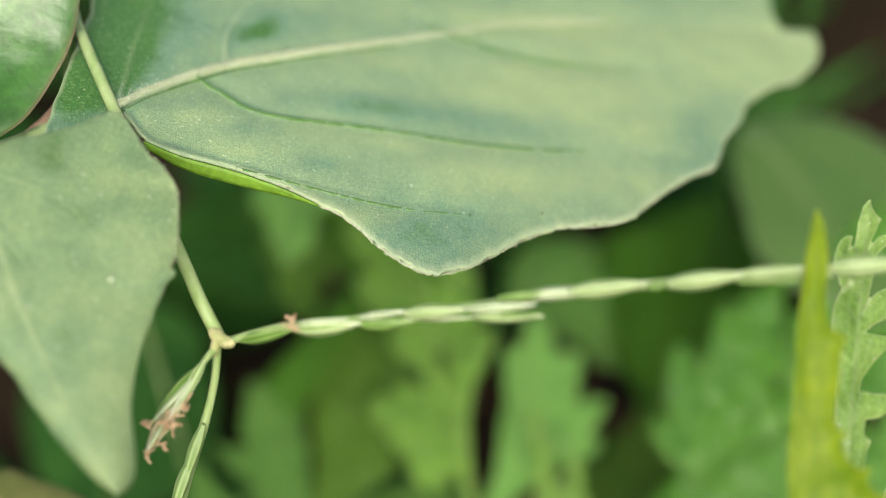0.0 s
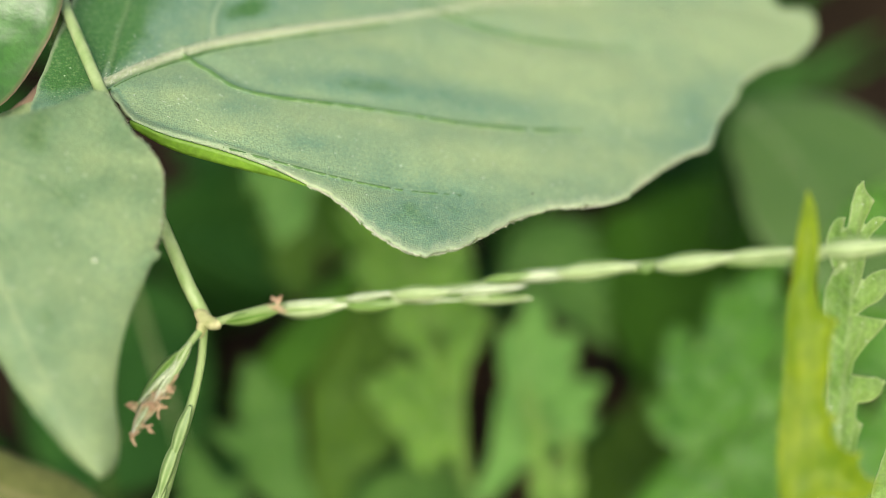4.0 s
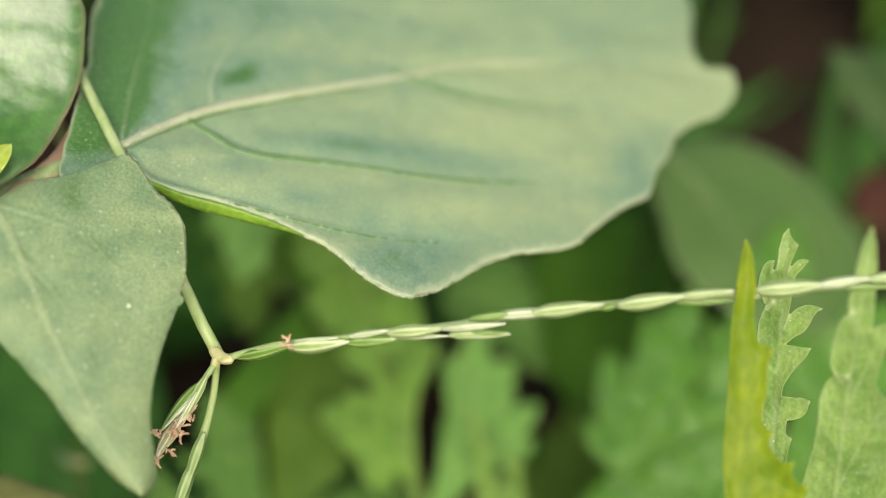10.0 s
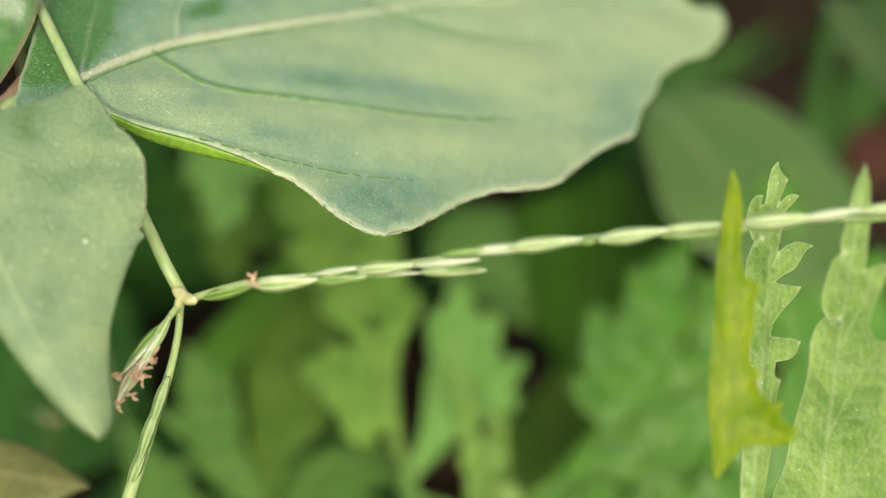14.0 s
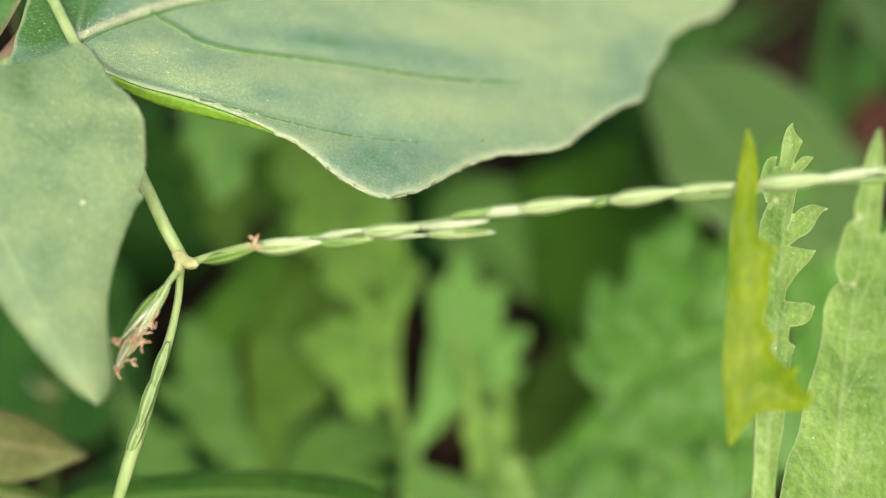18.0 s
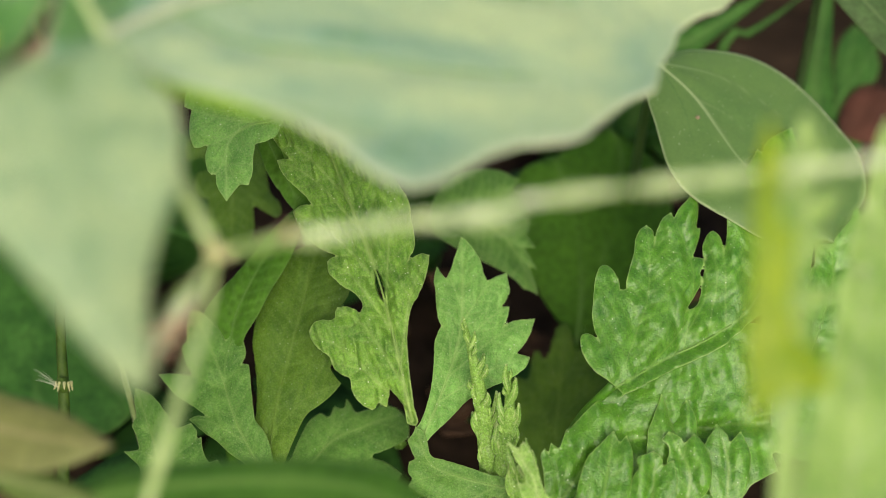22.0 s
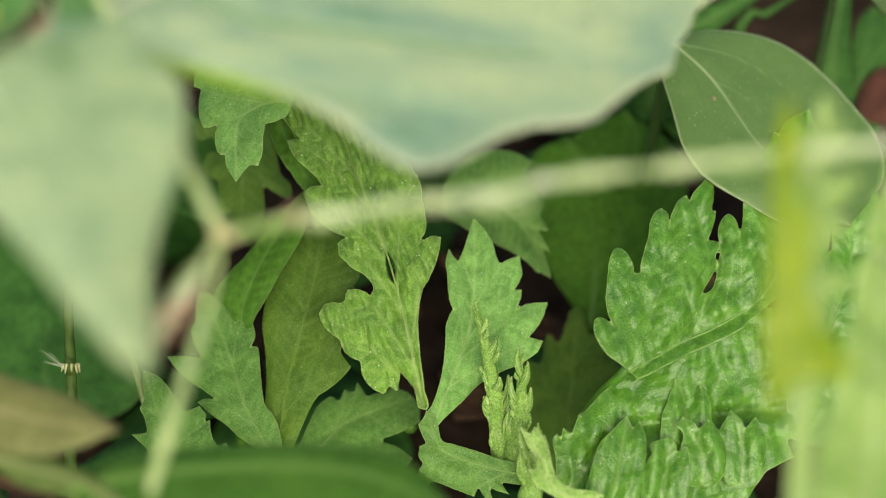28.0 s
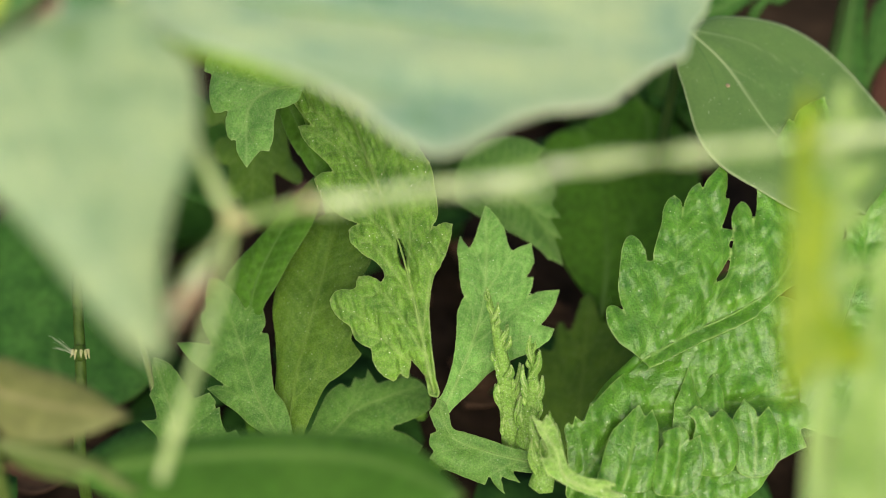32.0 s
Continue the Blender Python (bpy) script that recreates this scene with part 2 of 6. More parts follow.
RUSSET = plain_material("russet_leaf", (0.022, 0.010, 0.006), (0.065, 0.026, 0.016), 260.0, 0.8, 0.6, 0.15)
ANT_DARK = plain_material("ant_gaster_black", (0.018, 0.009, 0.006), (0.05, 0.024, 0.015), 3000.0, 0.22, 0.2, 0.6)
ANT_RUST = plain_material("ant_thorax_rust", (0.06, 0.028, 0.014), (0.14, 0.062, 0.028), 3000.0, 0.35, 0.3, 0.5)
ANT_LEG = plain_material("ant_leg_brown", (0.05, 0.025, 0.012), (0.12, 0.06, 0.03), 3000.0, 0.4, 0.2, 0.5)
BRACT = plain_material("withered_bract", (0.26, 0.17, 0.11), (0.5, 0.36, 0.26), 500.0, 0.7, 0.6)
HAIR = plain_material("pale_hair", (0.5, 0.54, 0.38), (0.68, 0.72, 0.54), 900.0, 0.6, 0.0)
RUST_RIM = plain_material("rusty_leaf_rim", (0.16, 0.12, 0.07), (0.34, 0.27, 0.17), 900.0, 0.7, 0.4)


def spikelet_material(name, between, nerve):
    """Pale green husk striped lengthwise with white and green nerves."""
    m, t, b, _ = nodes_of(name)
    n = noise_node(t, 900.0, 3.0)
    line = tuple(c * k for c, k in zip(between, (0.68, 0.78, 0.6)))
    base = ramp_node(t, attr_node(t, "vein"), [(0.1, line), (0.5, between), (0.9, nerve)]).outputs[0]
    soft = ramp_node(t, n.outputs[0], [(0.3, (0.8, 0.85, 0.75)), (0.7, (1.1, 1.1, 1.1))]).outputs[0]
    t.links.new(mix_node(t, 1.0, base, soft, "MULTIPLY"), b.inputs["Base Color"])
    b.inputs["Roughness"].default_value = 0.42
    return m


HUSK = spikelet_material("spikelet_husk", (0.25, 0.345, 0.125), (0.49, 0.55, 0.38))
HUSK_GREEN = spikelet_material("green_spikelet_husk", (0.115, 0.215, 0.036), (0.26, 0.36, 0.14))
HUSK_WHITE = spikelet_material("white_spikelet_husk", (0.32, 0.39, 0.22), (0.62, 0.65, 0.55))
SHEATH = spikelet_material("pale_sheath", (0.21, 0.31, 0.12), (0.33, 0.42, 0.21))
DRY_HUSK = spikelet_material("dry_spikelet_husk", (0.46, 0.36, 0.22), (0.72, 0.66, 0.52))



# ---- mesh helpers ----
def thing(name, base, label, category, group="", kind=""):
    """A top-level Empty at base (tilted millimetres)."""
    ob = new(name)
    ob.empty_display_size = 0.002
    ob.location = world_of(base)
    return tagged(ob, label, category, group, kind)


def part(name, verts, faces, material, parent=None, label="", values=None, thick=0.0, smooth=True):
    """One mesh object from points in tilted millimetres, under a thing or a part. values: point attributes."""
    me = bpy.data.meshes.new(name)
    w = world_of(verts)
    top = parent
    off = np.zeros(3)
    while top is not None:
        off += np.array(top.location)
        top = top.parent
    me.from_pydata((w - off).tolist(), [], [list(map(int, f)) for f in faces])
    me.materials.append(material)
    me.polygons.foreach_set("use_smooth", [smooth] * len(me.polygons))
    for key, v in (values or {}).items():
        a = me.attributes.new(key, "FLOAT", "POINT")
        a.data.foreach_set("value", np.asarray(v, np.float32))
    me.update()
    ob = new(name, me)
    ob.parent = parent
    if label:
        ob["label"] = label
    if thick:
        s = ob.modifiers.new("thickness", "SOLIDIFY")
        s.thickness, s.offset = thick * 0.001, 0
    return ob


def spline(points, n):
    """n points evenly along a smooth line through the given ones."""
    p = np.asarray(points, float)
    if len(p) > 2:
        e = np.vstack([2 * p[0] - p[1], p, 2 * p[-1] - p[-2]])
        s = np.linspace(0, 1, 12, endpoint=False)[:, None]
        runs = []
        for a, b, c, d in zip(e, e[1:], e[2:], e[3:]):
            runs.append(0.5 * (2 * b + (c - a) * s + (2 * a - 5 * b + 4 * c - d) * s ** 2 + (3 * b - a - 3 * c + d) * s ** 3))
        p = np.vstack(runs + [p[-1:]])
    d = np.r_[0, np.cumsum(np.linalg.norm(np.diff(p, axis=0), axis=1))]
    u = np.linspace(0, d[-1], n)
    return np.stack([np.interp(u, d, p[:, k]) for k in range(p.shape[1])], 1)


def tube_mesh(points, radii, n=24, seg=8):
    """Rings along a smooth line; radii: control values from end to end."""
    c = spline(points, n)
    r = np.interp(np.linspace(0, 1, n), np.linspace(0, 1, len(radii)), radii)
    tan = np.gradient(c, axis=0)
    tan /= np.linalg.norm(tan, axis=1, keepdims=True) + 1e-9
    ref = np.array([0.31, 0.17, 0.93])
    a = np.cross(tan, ref)
    a /= np.linalg.norm(a, axis=1, keepdims=True)
    b = np.cross(tan, a)
    ang = np.linspace(0, 2 * np.pi, seg, endpoint=False)
    v = (c[:, None] + r[:, None, None] * (np.cos(ang)[None, :, None] * a[:, None] + np.sin(ang)[None, :, None] * b[:, None])).reshape(-1, 3)
    f = [(i * seg + j, i * seg + (j + 1) % seg, (i + 1) * seg + (j + 1) % seg, (i + 1) * seg + j) for i in range(n - 1) for j in range(seg)]
    v = np.vstack([v, c[0] - tan[0] * r[0] * 0.6, c[-1] + tan[-1] * r[-1] * 0.6])
    k = n * seg
    f += [(k, (j + 1) % seg, j) for j in range(seg)] + [(k + 1, k - seg + j, k - seg + (j + 1) % seg) for j in range(seg)]
    return v, f


def tube(name, points, radii, material, parent, label="", n=24, seg=8):
    v, f = tube_mesh(points, radii, n, seg)
    return part(name, v, f, material, parent, label)


def line_distance(xy, line):
    """The distance of many points from one polyline, and how far along it (0 to 1) the nearest place is."""
    best, along = np.full(len(xy), 1e9), np.zeros(len(xy))
    for i, (a, b) in enumerate(zip(line, line[1:])):
        d = b - a
        s = np.clip(((xy - a) @ d) / (d @ d + 1e-12), 0, 1)
        q = np.linalg.norm(xy - a - s[:, None] * d, axis=1)
        near = q < best
        best[near], along[near] = q[near], (i + s[near]) / (len(line) - 1)
    return best, along


def rough_field(xy, size, seed=0.0):
    return np.array([noise.noise(Vector((x / size, y / size, seed))) for x, y in xy])


def height(plane, xy):
    return plane[0] + plane[1] * xy[:, 0] + plane[2] * xy[:, 1]


def loft_leaf(name, plane, mid, lower, upper, material, parent, nu=110, nv=44, bow=0.8, wave=0.25, veins=(), rim=0.25, ragged=0.05, roll=0.6,
              thick=0.22, label="", blots_and_light=(), seed=1.0, sink=0.0, vein_width=0.16, rib_width=(0.3, 0.3), rib=0.8, relief=0.0, rib_height=0.0, nerve=(0.55,), frill=0.0, patchy=0.10, arch=(0.0, 0.0)):
    """An entire leaf: a skin between its two edges and its midrib, bowed, waved, with raised veins in shallow furrows.
    rib_width: the midrib's half width from base to apex; relief, rib_height: how far the veins and the midrib stand up."""
    m, lo, up = spline(mid, nu), spline(lower, nu), spline(upper, nu)
    t = np.linspace(-1, 1, nv)
    jag = np.array([noise.noise(Vector((i * 99 / nu, seed, 7.0))) + 0.6 * noise.noise(Vector((i * 36 / nu, seed, 3.0))) + 0.5 * noise.noise(Vector((i * 260 / nu, seed, 5.0))) for i in range(nu)])
    taper = np.minimum(1.0, np.minimum(4 * np.arange(nu) / nu, 4 * (nu - 1 - np.arange(nu)) / nu))
    k = np.abs(t)[None, :, None]
    e = np.where(t[None, :, None] < 0, lo[:, None], up[:, None])
    out = e - m[:, None]
    out = out / (np.linalg.norm(out, axis=2, keepdims=True) + 1e-6)
    xy = (m[:, None] * (1 - k) + e * k + out * k ** 6 * ragged * (taper * jag)[:, None, None]).reshape(-1, 2)
    z = height(plane, xy)
    edge = np.abs(np.tile(t, nu))
    z += bow * (0.5 - edge ** 2) - roll * np.clip(edge - 0.9, 0, 1) ** 2 * 100 * 0.5
    z += wave * rough_field(xy, 5.0, seed) + 0.5 * wave * rough_field(xy, 1.8, seed + 4)
    z += arch[1] * np.clip(xy[:, 1] - arch[0], 0, None) ** 2
    if frill:
        z += frill * np.clip((edge - 0.88) / 0.12, 0, 1) * rough_field(xy, 1.1, seed + 2)
    vein, shade = np.zeros(len(xy)), np.zeros(len(xy))
    near = np.full(len(xy), 9.0)
    for n, l in enumerate(veins):
        d, s = line_distance(xy, spline(l, 60))
        w, tone = vein_width * (1 - 0.55 * s), nerve[n % len(nerve)]
        near = np.minimum(near, d)
        if tone > 0:
            vein = np.maximum(vein, np.exp(-(d / w) ** 2) * tone * (1 - 0.65 * s))
            # shadow along the raised vein's flanks, painted in as a darker mottle
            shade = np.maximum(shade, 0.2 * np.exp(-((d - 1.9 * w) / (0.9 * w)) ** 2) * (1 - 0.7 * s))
        else:
            # the vein's own darker green
            shade = np.maximum(shade, -tone * np.exp(-(d / w) ** 2) * (1 - 0.75 * s))
        z += relief * np.exp(-(d / w) ** 2) * (1 - 0.7 * s)
    dm, s = line_distance(xy, m)
    w = np.interp(s, np.linspace(0, 1, len(rib_width)), rib_width)
    vein = np.maximum(vein, np.clip(1.6 - 1.6 * dm / w, 0, 1) * rib * (1 - 0.6 * s))
    z += rib_height * np.sqrt(np.clip(1 - (dm / w) ** 2, 0, 1)) * (1 - 0.8 * s)
    near = np.minimum(near, dm)
    z -= sink * np.exp(-(near / 0.9) ** 2)
    vein = np.maximum(vein, rim * np.clip((edge - 0.965 - 0.012 * np.repeat(jag, nv)) / 0.02, 0, 1))
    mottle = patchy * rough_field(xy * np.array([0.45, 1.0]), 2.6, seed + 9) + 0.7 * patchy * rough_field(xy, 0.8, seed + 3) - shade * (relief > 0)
    for x, y, rx, ry, a in blots_and_light:
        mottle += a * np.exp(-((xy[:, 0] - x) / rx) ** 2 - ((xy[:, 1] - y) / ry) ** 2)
    f = [(i * nv + j, i * nv + j + 1, (i + 1) * nv + j + 1, (i + 1) * nv + j) for i in range(nu - 1) for j in range(nv - 1)]
    ob = part(name, np.c_[xy, z], f, material, parent, label, {"vein": vein, "mottle": mottle}, thick)
    return ob, lambda line, n, up: np.array([(*p, z[((xy - p) ** 2).sum(1).argmin()] + up) for p in spline(line, n)])


def leaf_skin(name, plane, rib, edge, tips, material, parent, cell, fold, wave, label, seed, thick, slits, jag, vein, rib_width, ridge, quilt, pucker=0.0, crinkle=1.0, comb=None):
    """The skin of a cut leaf inside its margin: creased along the veins that run to the lobes' tips, quilted between them."""
    edge = np.array(edge)
    edge += np.array([(noise.noise(Vector((x * 2.2, y * 2.2, seed))), noise.noise(Vector((x * 2.2, y * 2.2, seed + 5)))) for x, y in edge]) * jag * 2
    closed = np.vstack([edge, edge[:1]])
    xs = np.arange(edge[:, 0].min() - 2 * cell, edge[:, 0].max() + 2 * cell, cell)
    ys = np.arange(edge[:, 1].min() - 2 * cell, edge[:, 1].max() + 2 * cell, cell)
    gx, gy = np.meshgrid(xs, ys, indexing="ij")
    xy = np.c_[gx.ravel(), gy.ravel()]
    # inside by crossings, distance and foot on the margin by segments
    turns = np.zeros(len(xy), int)
    best, near = np.full(len(xy), 1e9), xy.copy()
    for a, b in zip(closed, closed[1:]):
        up = (a[1] > xy[:, 1]) != (b[1] > xy[:, 1])
        if up.any():
            cross = up & (xy[:, 0] < (b[0] - a[0]) * (xy[:, 1] - a[1]) / (b[1] - a[1] + 1e-12) + a[0])
            turns += cross * (1 if b[1] > a[1] else -1)
        d = b - a
        s = np.clip(((xy - a) @ d) / (d @ d + 1e-12), 0, 1)
        q = a + s[:, None] * d
        r = ((xy - q) ** 2).sum(1)
        m = r < best
        best[m], near[m] = r[m], q[m]
    inside = turns != 0
    for tip in tips:
        k = np.where(inside, 9e9, ((xy - tip) ** 2).sum(1)).argmin()
        near[k], best[k] = tip, min(best[k], (1.4 * cell) ** 2)
    for x0, y0, x1, y1, w in slits:
        r, s = line_distance(xy, np.array([[x0, y0], [x1, y1]]))
        inside &= r > w * np.sqrt(np.clip(s * (1 - s) * 4, 0.02, 1))
    ins = inside.reshape(gx.shape)
    keep = ins[:-1, :-1] | ins[1:, :-1] | ins[:-1, 1:] | ins[1:, 1:]
    move = ~inside & (best < (1.5 * cell) ** 2)
    xy[move] = near[move]
    n1 = gx.shape[1]
    i, j = np.nonzero(keep)
    quads = np.c_[i * n1 + j, (i + 1) * n1 + j, (i + 1) * n1 + j + 1, i * n1 + j + 1]
    used, inv = np.unique(quads, return_inverse=True)
    xy, depth = xy[used], np.where(inside, np.sqrt(best), 0)[used]
    line = spline(rib, 60)
    lines = [(line, rib_width, vein)]
    for tip in tips:
        d, s = line_distance(tip[None], line)
        k = int(max(0, (s[0] - 0.16 - 0.02 * d[0])) * 59)
        if d[0] > 0.8:
            mid = (line[k] + tip) / 2 + (line[min(59, k + 12)] - line[k]) * 0.25
            lines.append((spline([line[k], mid, tip], 16), rib_width * 0.6, vein * 0.7))
    value, z = np.zeros(len(xy)), height(plane, xy)
    for l, w, a in lines:
        d, s = line_distance(xy, l)
        value = np.maximum(value, a * np.exp(-(d / w) ** 2) * (1 - 0.4 * s))
        z -= fold * (a / vein) ** 2 * np.exp(-(d / 0.9) ** 2)
    # fine veins that leave each main vein towards the margin
    gap, along, which = np.full(len(xy), 9e9), np.zeros(len(xy)), np.zeros(len(xy))
    for k, (l, w, a) in enumerate(lines):
        d, run = line_distance(xy, l)
        m = d < gap
        gap[m], which[m] = d[m], k
        along[m] = (run * np.linalg.norm(np.diff(l, axis=0), axis=1).sum())[m]
    ph = (along - 0.9 * gap) / 1.35 + 0.35 * rough_field(xy, 2.2, seed + 6) + which * 0.37
    fine = np.exp(-((ph % 1.0 - 0.5) / 0.17) ** 2) * np.clip(gap / 0.3, 0, 1) * np.clip(depth / 0.3, 0, 1)
    value = np.maximum(value, 0.28 * vein * fine)
    z -= quilt * fine
    for tip in tips:
        value = np.maximum(value, np.exp(-((xy - tip) ** 2).sum(1) / 0.05))
    value = np.maximum(value, 0.55 * np.clip(1 - depth / 0.11, 0, 1))
    z += wave * rough_field(xy, 6.0, seed) + 0.35 * wave * rough_field(xy, 1.6, seed + 3) - 0.5 * np.exp(-depth / 0.8)
    ax = (line[-1] - line[0]) / np.linalg.norm(line[-1] - line[0])
    grain = rough_field(np.c_[xy @ ax * 0.25, xy @ np.array([-ax[1], ax[0]])], 0.5, seed + 2)
    fibre = rough_field(np.c_[xy @ ax * 0.3, xy @ np.array([-ax[1], ax[0]])], 0.26, seed + 7)
    z += crinkle * (0.08 * grain + 0.03 * fibre)
    if pucker:
        run = xy
        if comb:
            go = np.array(comb) / np.hypot(*comb)
            run = np.c_[xy @ go * 0.3, xy @ np.array([-go[1], go[0]])]
        z += 1.3 * pucker * rough_field(run, 1.5, seed + 1) + 0.35 * pucker * rough_field(run, 0.7, seed + 4)
    ob = part(name, np.c_[xy, z], inv.reshape(-1, 4), material, parent, label, {"vein": value, "mottle": 0.12 * rough_field(xy, 3.0, seed + 8) + 0.16 * grain + 0.14 * fibre}, thick)
    if not ridge:
        return ob
    r = line[::4]
    zz = np.array([z[((xy - p) ** 2).sum(1).argmin()] for p in r])
    v, f = tube_mesh(np.c_[r, zz + thick * 0.3], (rib_width * 0.8, rib_width * 0.5, 0.03), 24, 6)
    part("midrib", v, f, material, ob, "", {"vein": np.full(len(v), 0.75 * vein), "mottle": np.zeros(len(v))})
    return ob


def cut_leaf(name, plane, rib, margin, material, parent, cell=0.2, bulge=0.07, fold=0.32, wave=0.6, label="", seed=1.0, thick=0.18, slits=(), jag=0.04, vein=0.6, rib_width=0.16, teeth=0.14, ridge=True, quilt=0.10):
    """A cut and toothed leaf. rib: its midrib from the base; margin: round from the base, each lobe's tip and the notch after it."""
    foot = np.array(rib[0], float)
    tips = [np.array(m[:2]) for m in margin]
    notches = [foot] + [np.array(m[2:]) for m in margin[:-1]] + [foot]
    edge = []
    for k, tip in enumerate(tips):
        a, b = notches[k], notches[k + 1]
        for p, q, away in ((a, tip, a - b), (tip, b, b - a)):
            d = q - p
            n = np.array([-d[1], d[0]])
            if n @ away < 0:
                n = -n
            # from a narrow notch the side swells towards the tip
            near_tip = 1 if q is tip else 0
            c1, c2 = (p + d * 0.5, q - d * 0.10 + n * bulge * 2.2) if near_tip else (p + d * 0.10 + n * bulge * 2.2, q - d * 0.5)
            u = np.linspace(0, 1, 14, endpoint=False)[:, None]
            run = (1 - u) ** 3 * p + 3 * u * (1 - u) ** 2 * c1 + 3 * u ** 2 * (1 - u) * c2 + u ** 3 * q
            size = np.linalg.norm(d)
            if size > 1.6 and teeth:
                run = run + n / size * teeth * np.abs(np.sin(np.pi * u * round(size / 1.3))) * np.sin(np.pi * u) ** 0.5
            edge.append(run)
    return leaf_skin(name, plane, rib, np.vstack(edge), tips, material, parent, cell, fold, wave, label, seed, thick, slits, jag, vein, rib_width, ridge, quilt)


def contour_edge(points, step=0.12):
    """A smooth closed margin through points (x, y) that breaks at sharp ones: (x, y, 1) a tip, (x, y, 2) a notch."""
    p = [np.array(q[:2], float) for q in points]
    sharp = [i for i, q in enumerate(points) if len(q) > 2] or [0]
    runs = []
    for a, b in zip(sharp, sharp[1:] + [sharp[0] + len(p)]):
        run = [p[i % len(p)] for i in range(a, b + 1)]
        size = sum(np.linalg.norm(u - v) for u, v in zip(run, run[1:]))
        runs.append(spline(run, max(4, int(size / step)))[:-1])
    return np.vstack(runs), [p[i] for i in sharp if points[i][2:] == (1,)]


def contour_leaf(name, plane, rib, left, right, material, parent, cell=0.15, fold=0.3, wave=0.6, label="", seed=1.0, thick=0.16, slits=(), jag=0.02, vein=0.6, rib_width=0.16, ridge=True, quilt=0.10, pucker=0.0, crinkle=1.0, comb=None):
    """A lobed leaf from its midrib and its two margins, from the base to the apex and back."""
    edge, tips = contour_edge(list(left) + list(right))
    return leaf_skin(name, plane, rib, edge, tips, material, parent, cell, fold, wave, label, seed, thick, slits, jag, vein, rib_width, ridge, quilt, pucker, crinkle, comb)


def soil_below(p, dx=0.0, dy=0.0):
    """The place on the soil (tilted millimetres) under a point, shifted by dx, dy metres."""
    w = world_of(p)
    return tuple(tilted((w[0] + dx, w[1] + dy, -0.001)))


def stalk(name, start, material, parent, radii=(0.5, 0.7), dx=0.0, dy=0.0, bend=0.0, label=""):
    """A stalk from a point down to the soil."""
    a, b = np.array(start, float), np.array(soil_below(start, dx, dy))
    m = (a + b) / 2 + np.array([bend, 0, 0])
    return tube(name, [a, m, b], radii, material, parent, label, 16, 8)


# ---- ground ----
def build_ground():
    """One sheet of soil to the horizon, lumpy near the plants."""
    s = np.linspace(-1, 1, 121)
    a = np.sign(s) * (np.abs(s) * 0.25 + 60 * np.abs(s) ** 9)
    gx, gy = np.meshgrid(a, a + 0.1, indexing="ij")
    w = np.c_[gx.ravel(), gy.ravel(), np.zeros(gx.size)]
    for k, (x, y, _) in enumerate(w):
        if abs(x) < 0.6 and abs(y) < 0.7:
            w[k, 2] = 0.004 * noise.noise(Vector((x * 45, y * 45, 1))) + 0.002 * noise.noise(Vector((x * 160, y * 160, 5)))
    n = len(a)
    f = [(i * n + j, (i + 1) * n + j, (i + 1) * n + j + 1, i * n + j + 1) for i in range(n - 1) for j in range(n - 1)]
    tagged(part("ground", tilted(w), f, SOIL), "dark brown humus soil under the weeds", "ground", kind="structure")


build_ground()


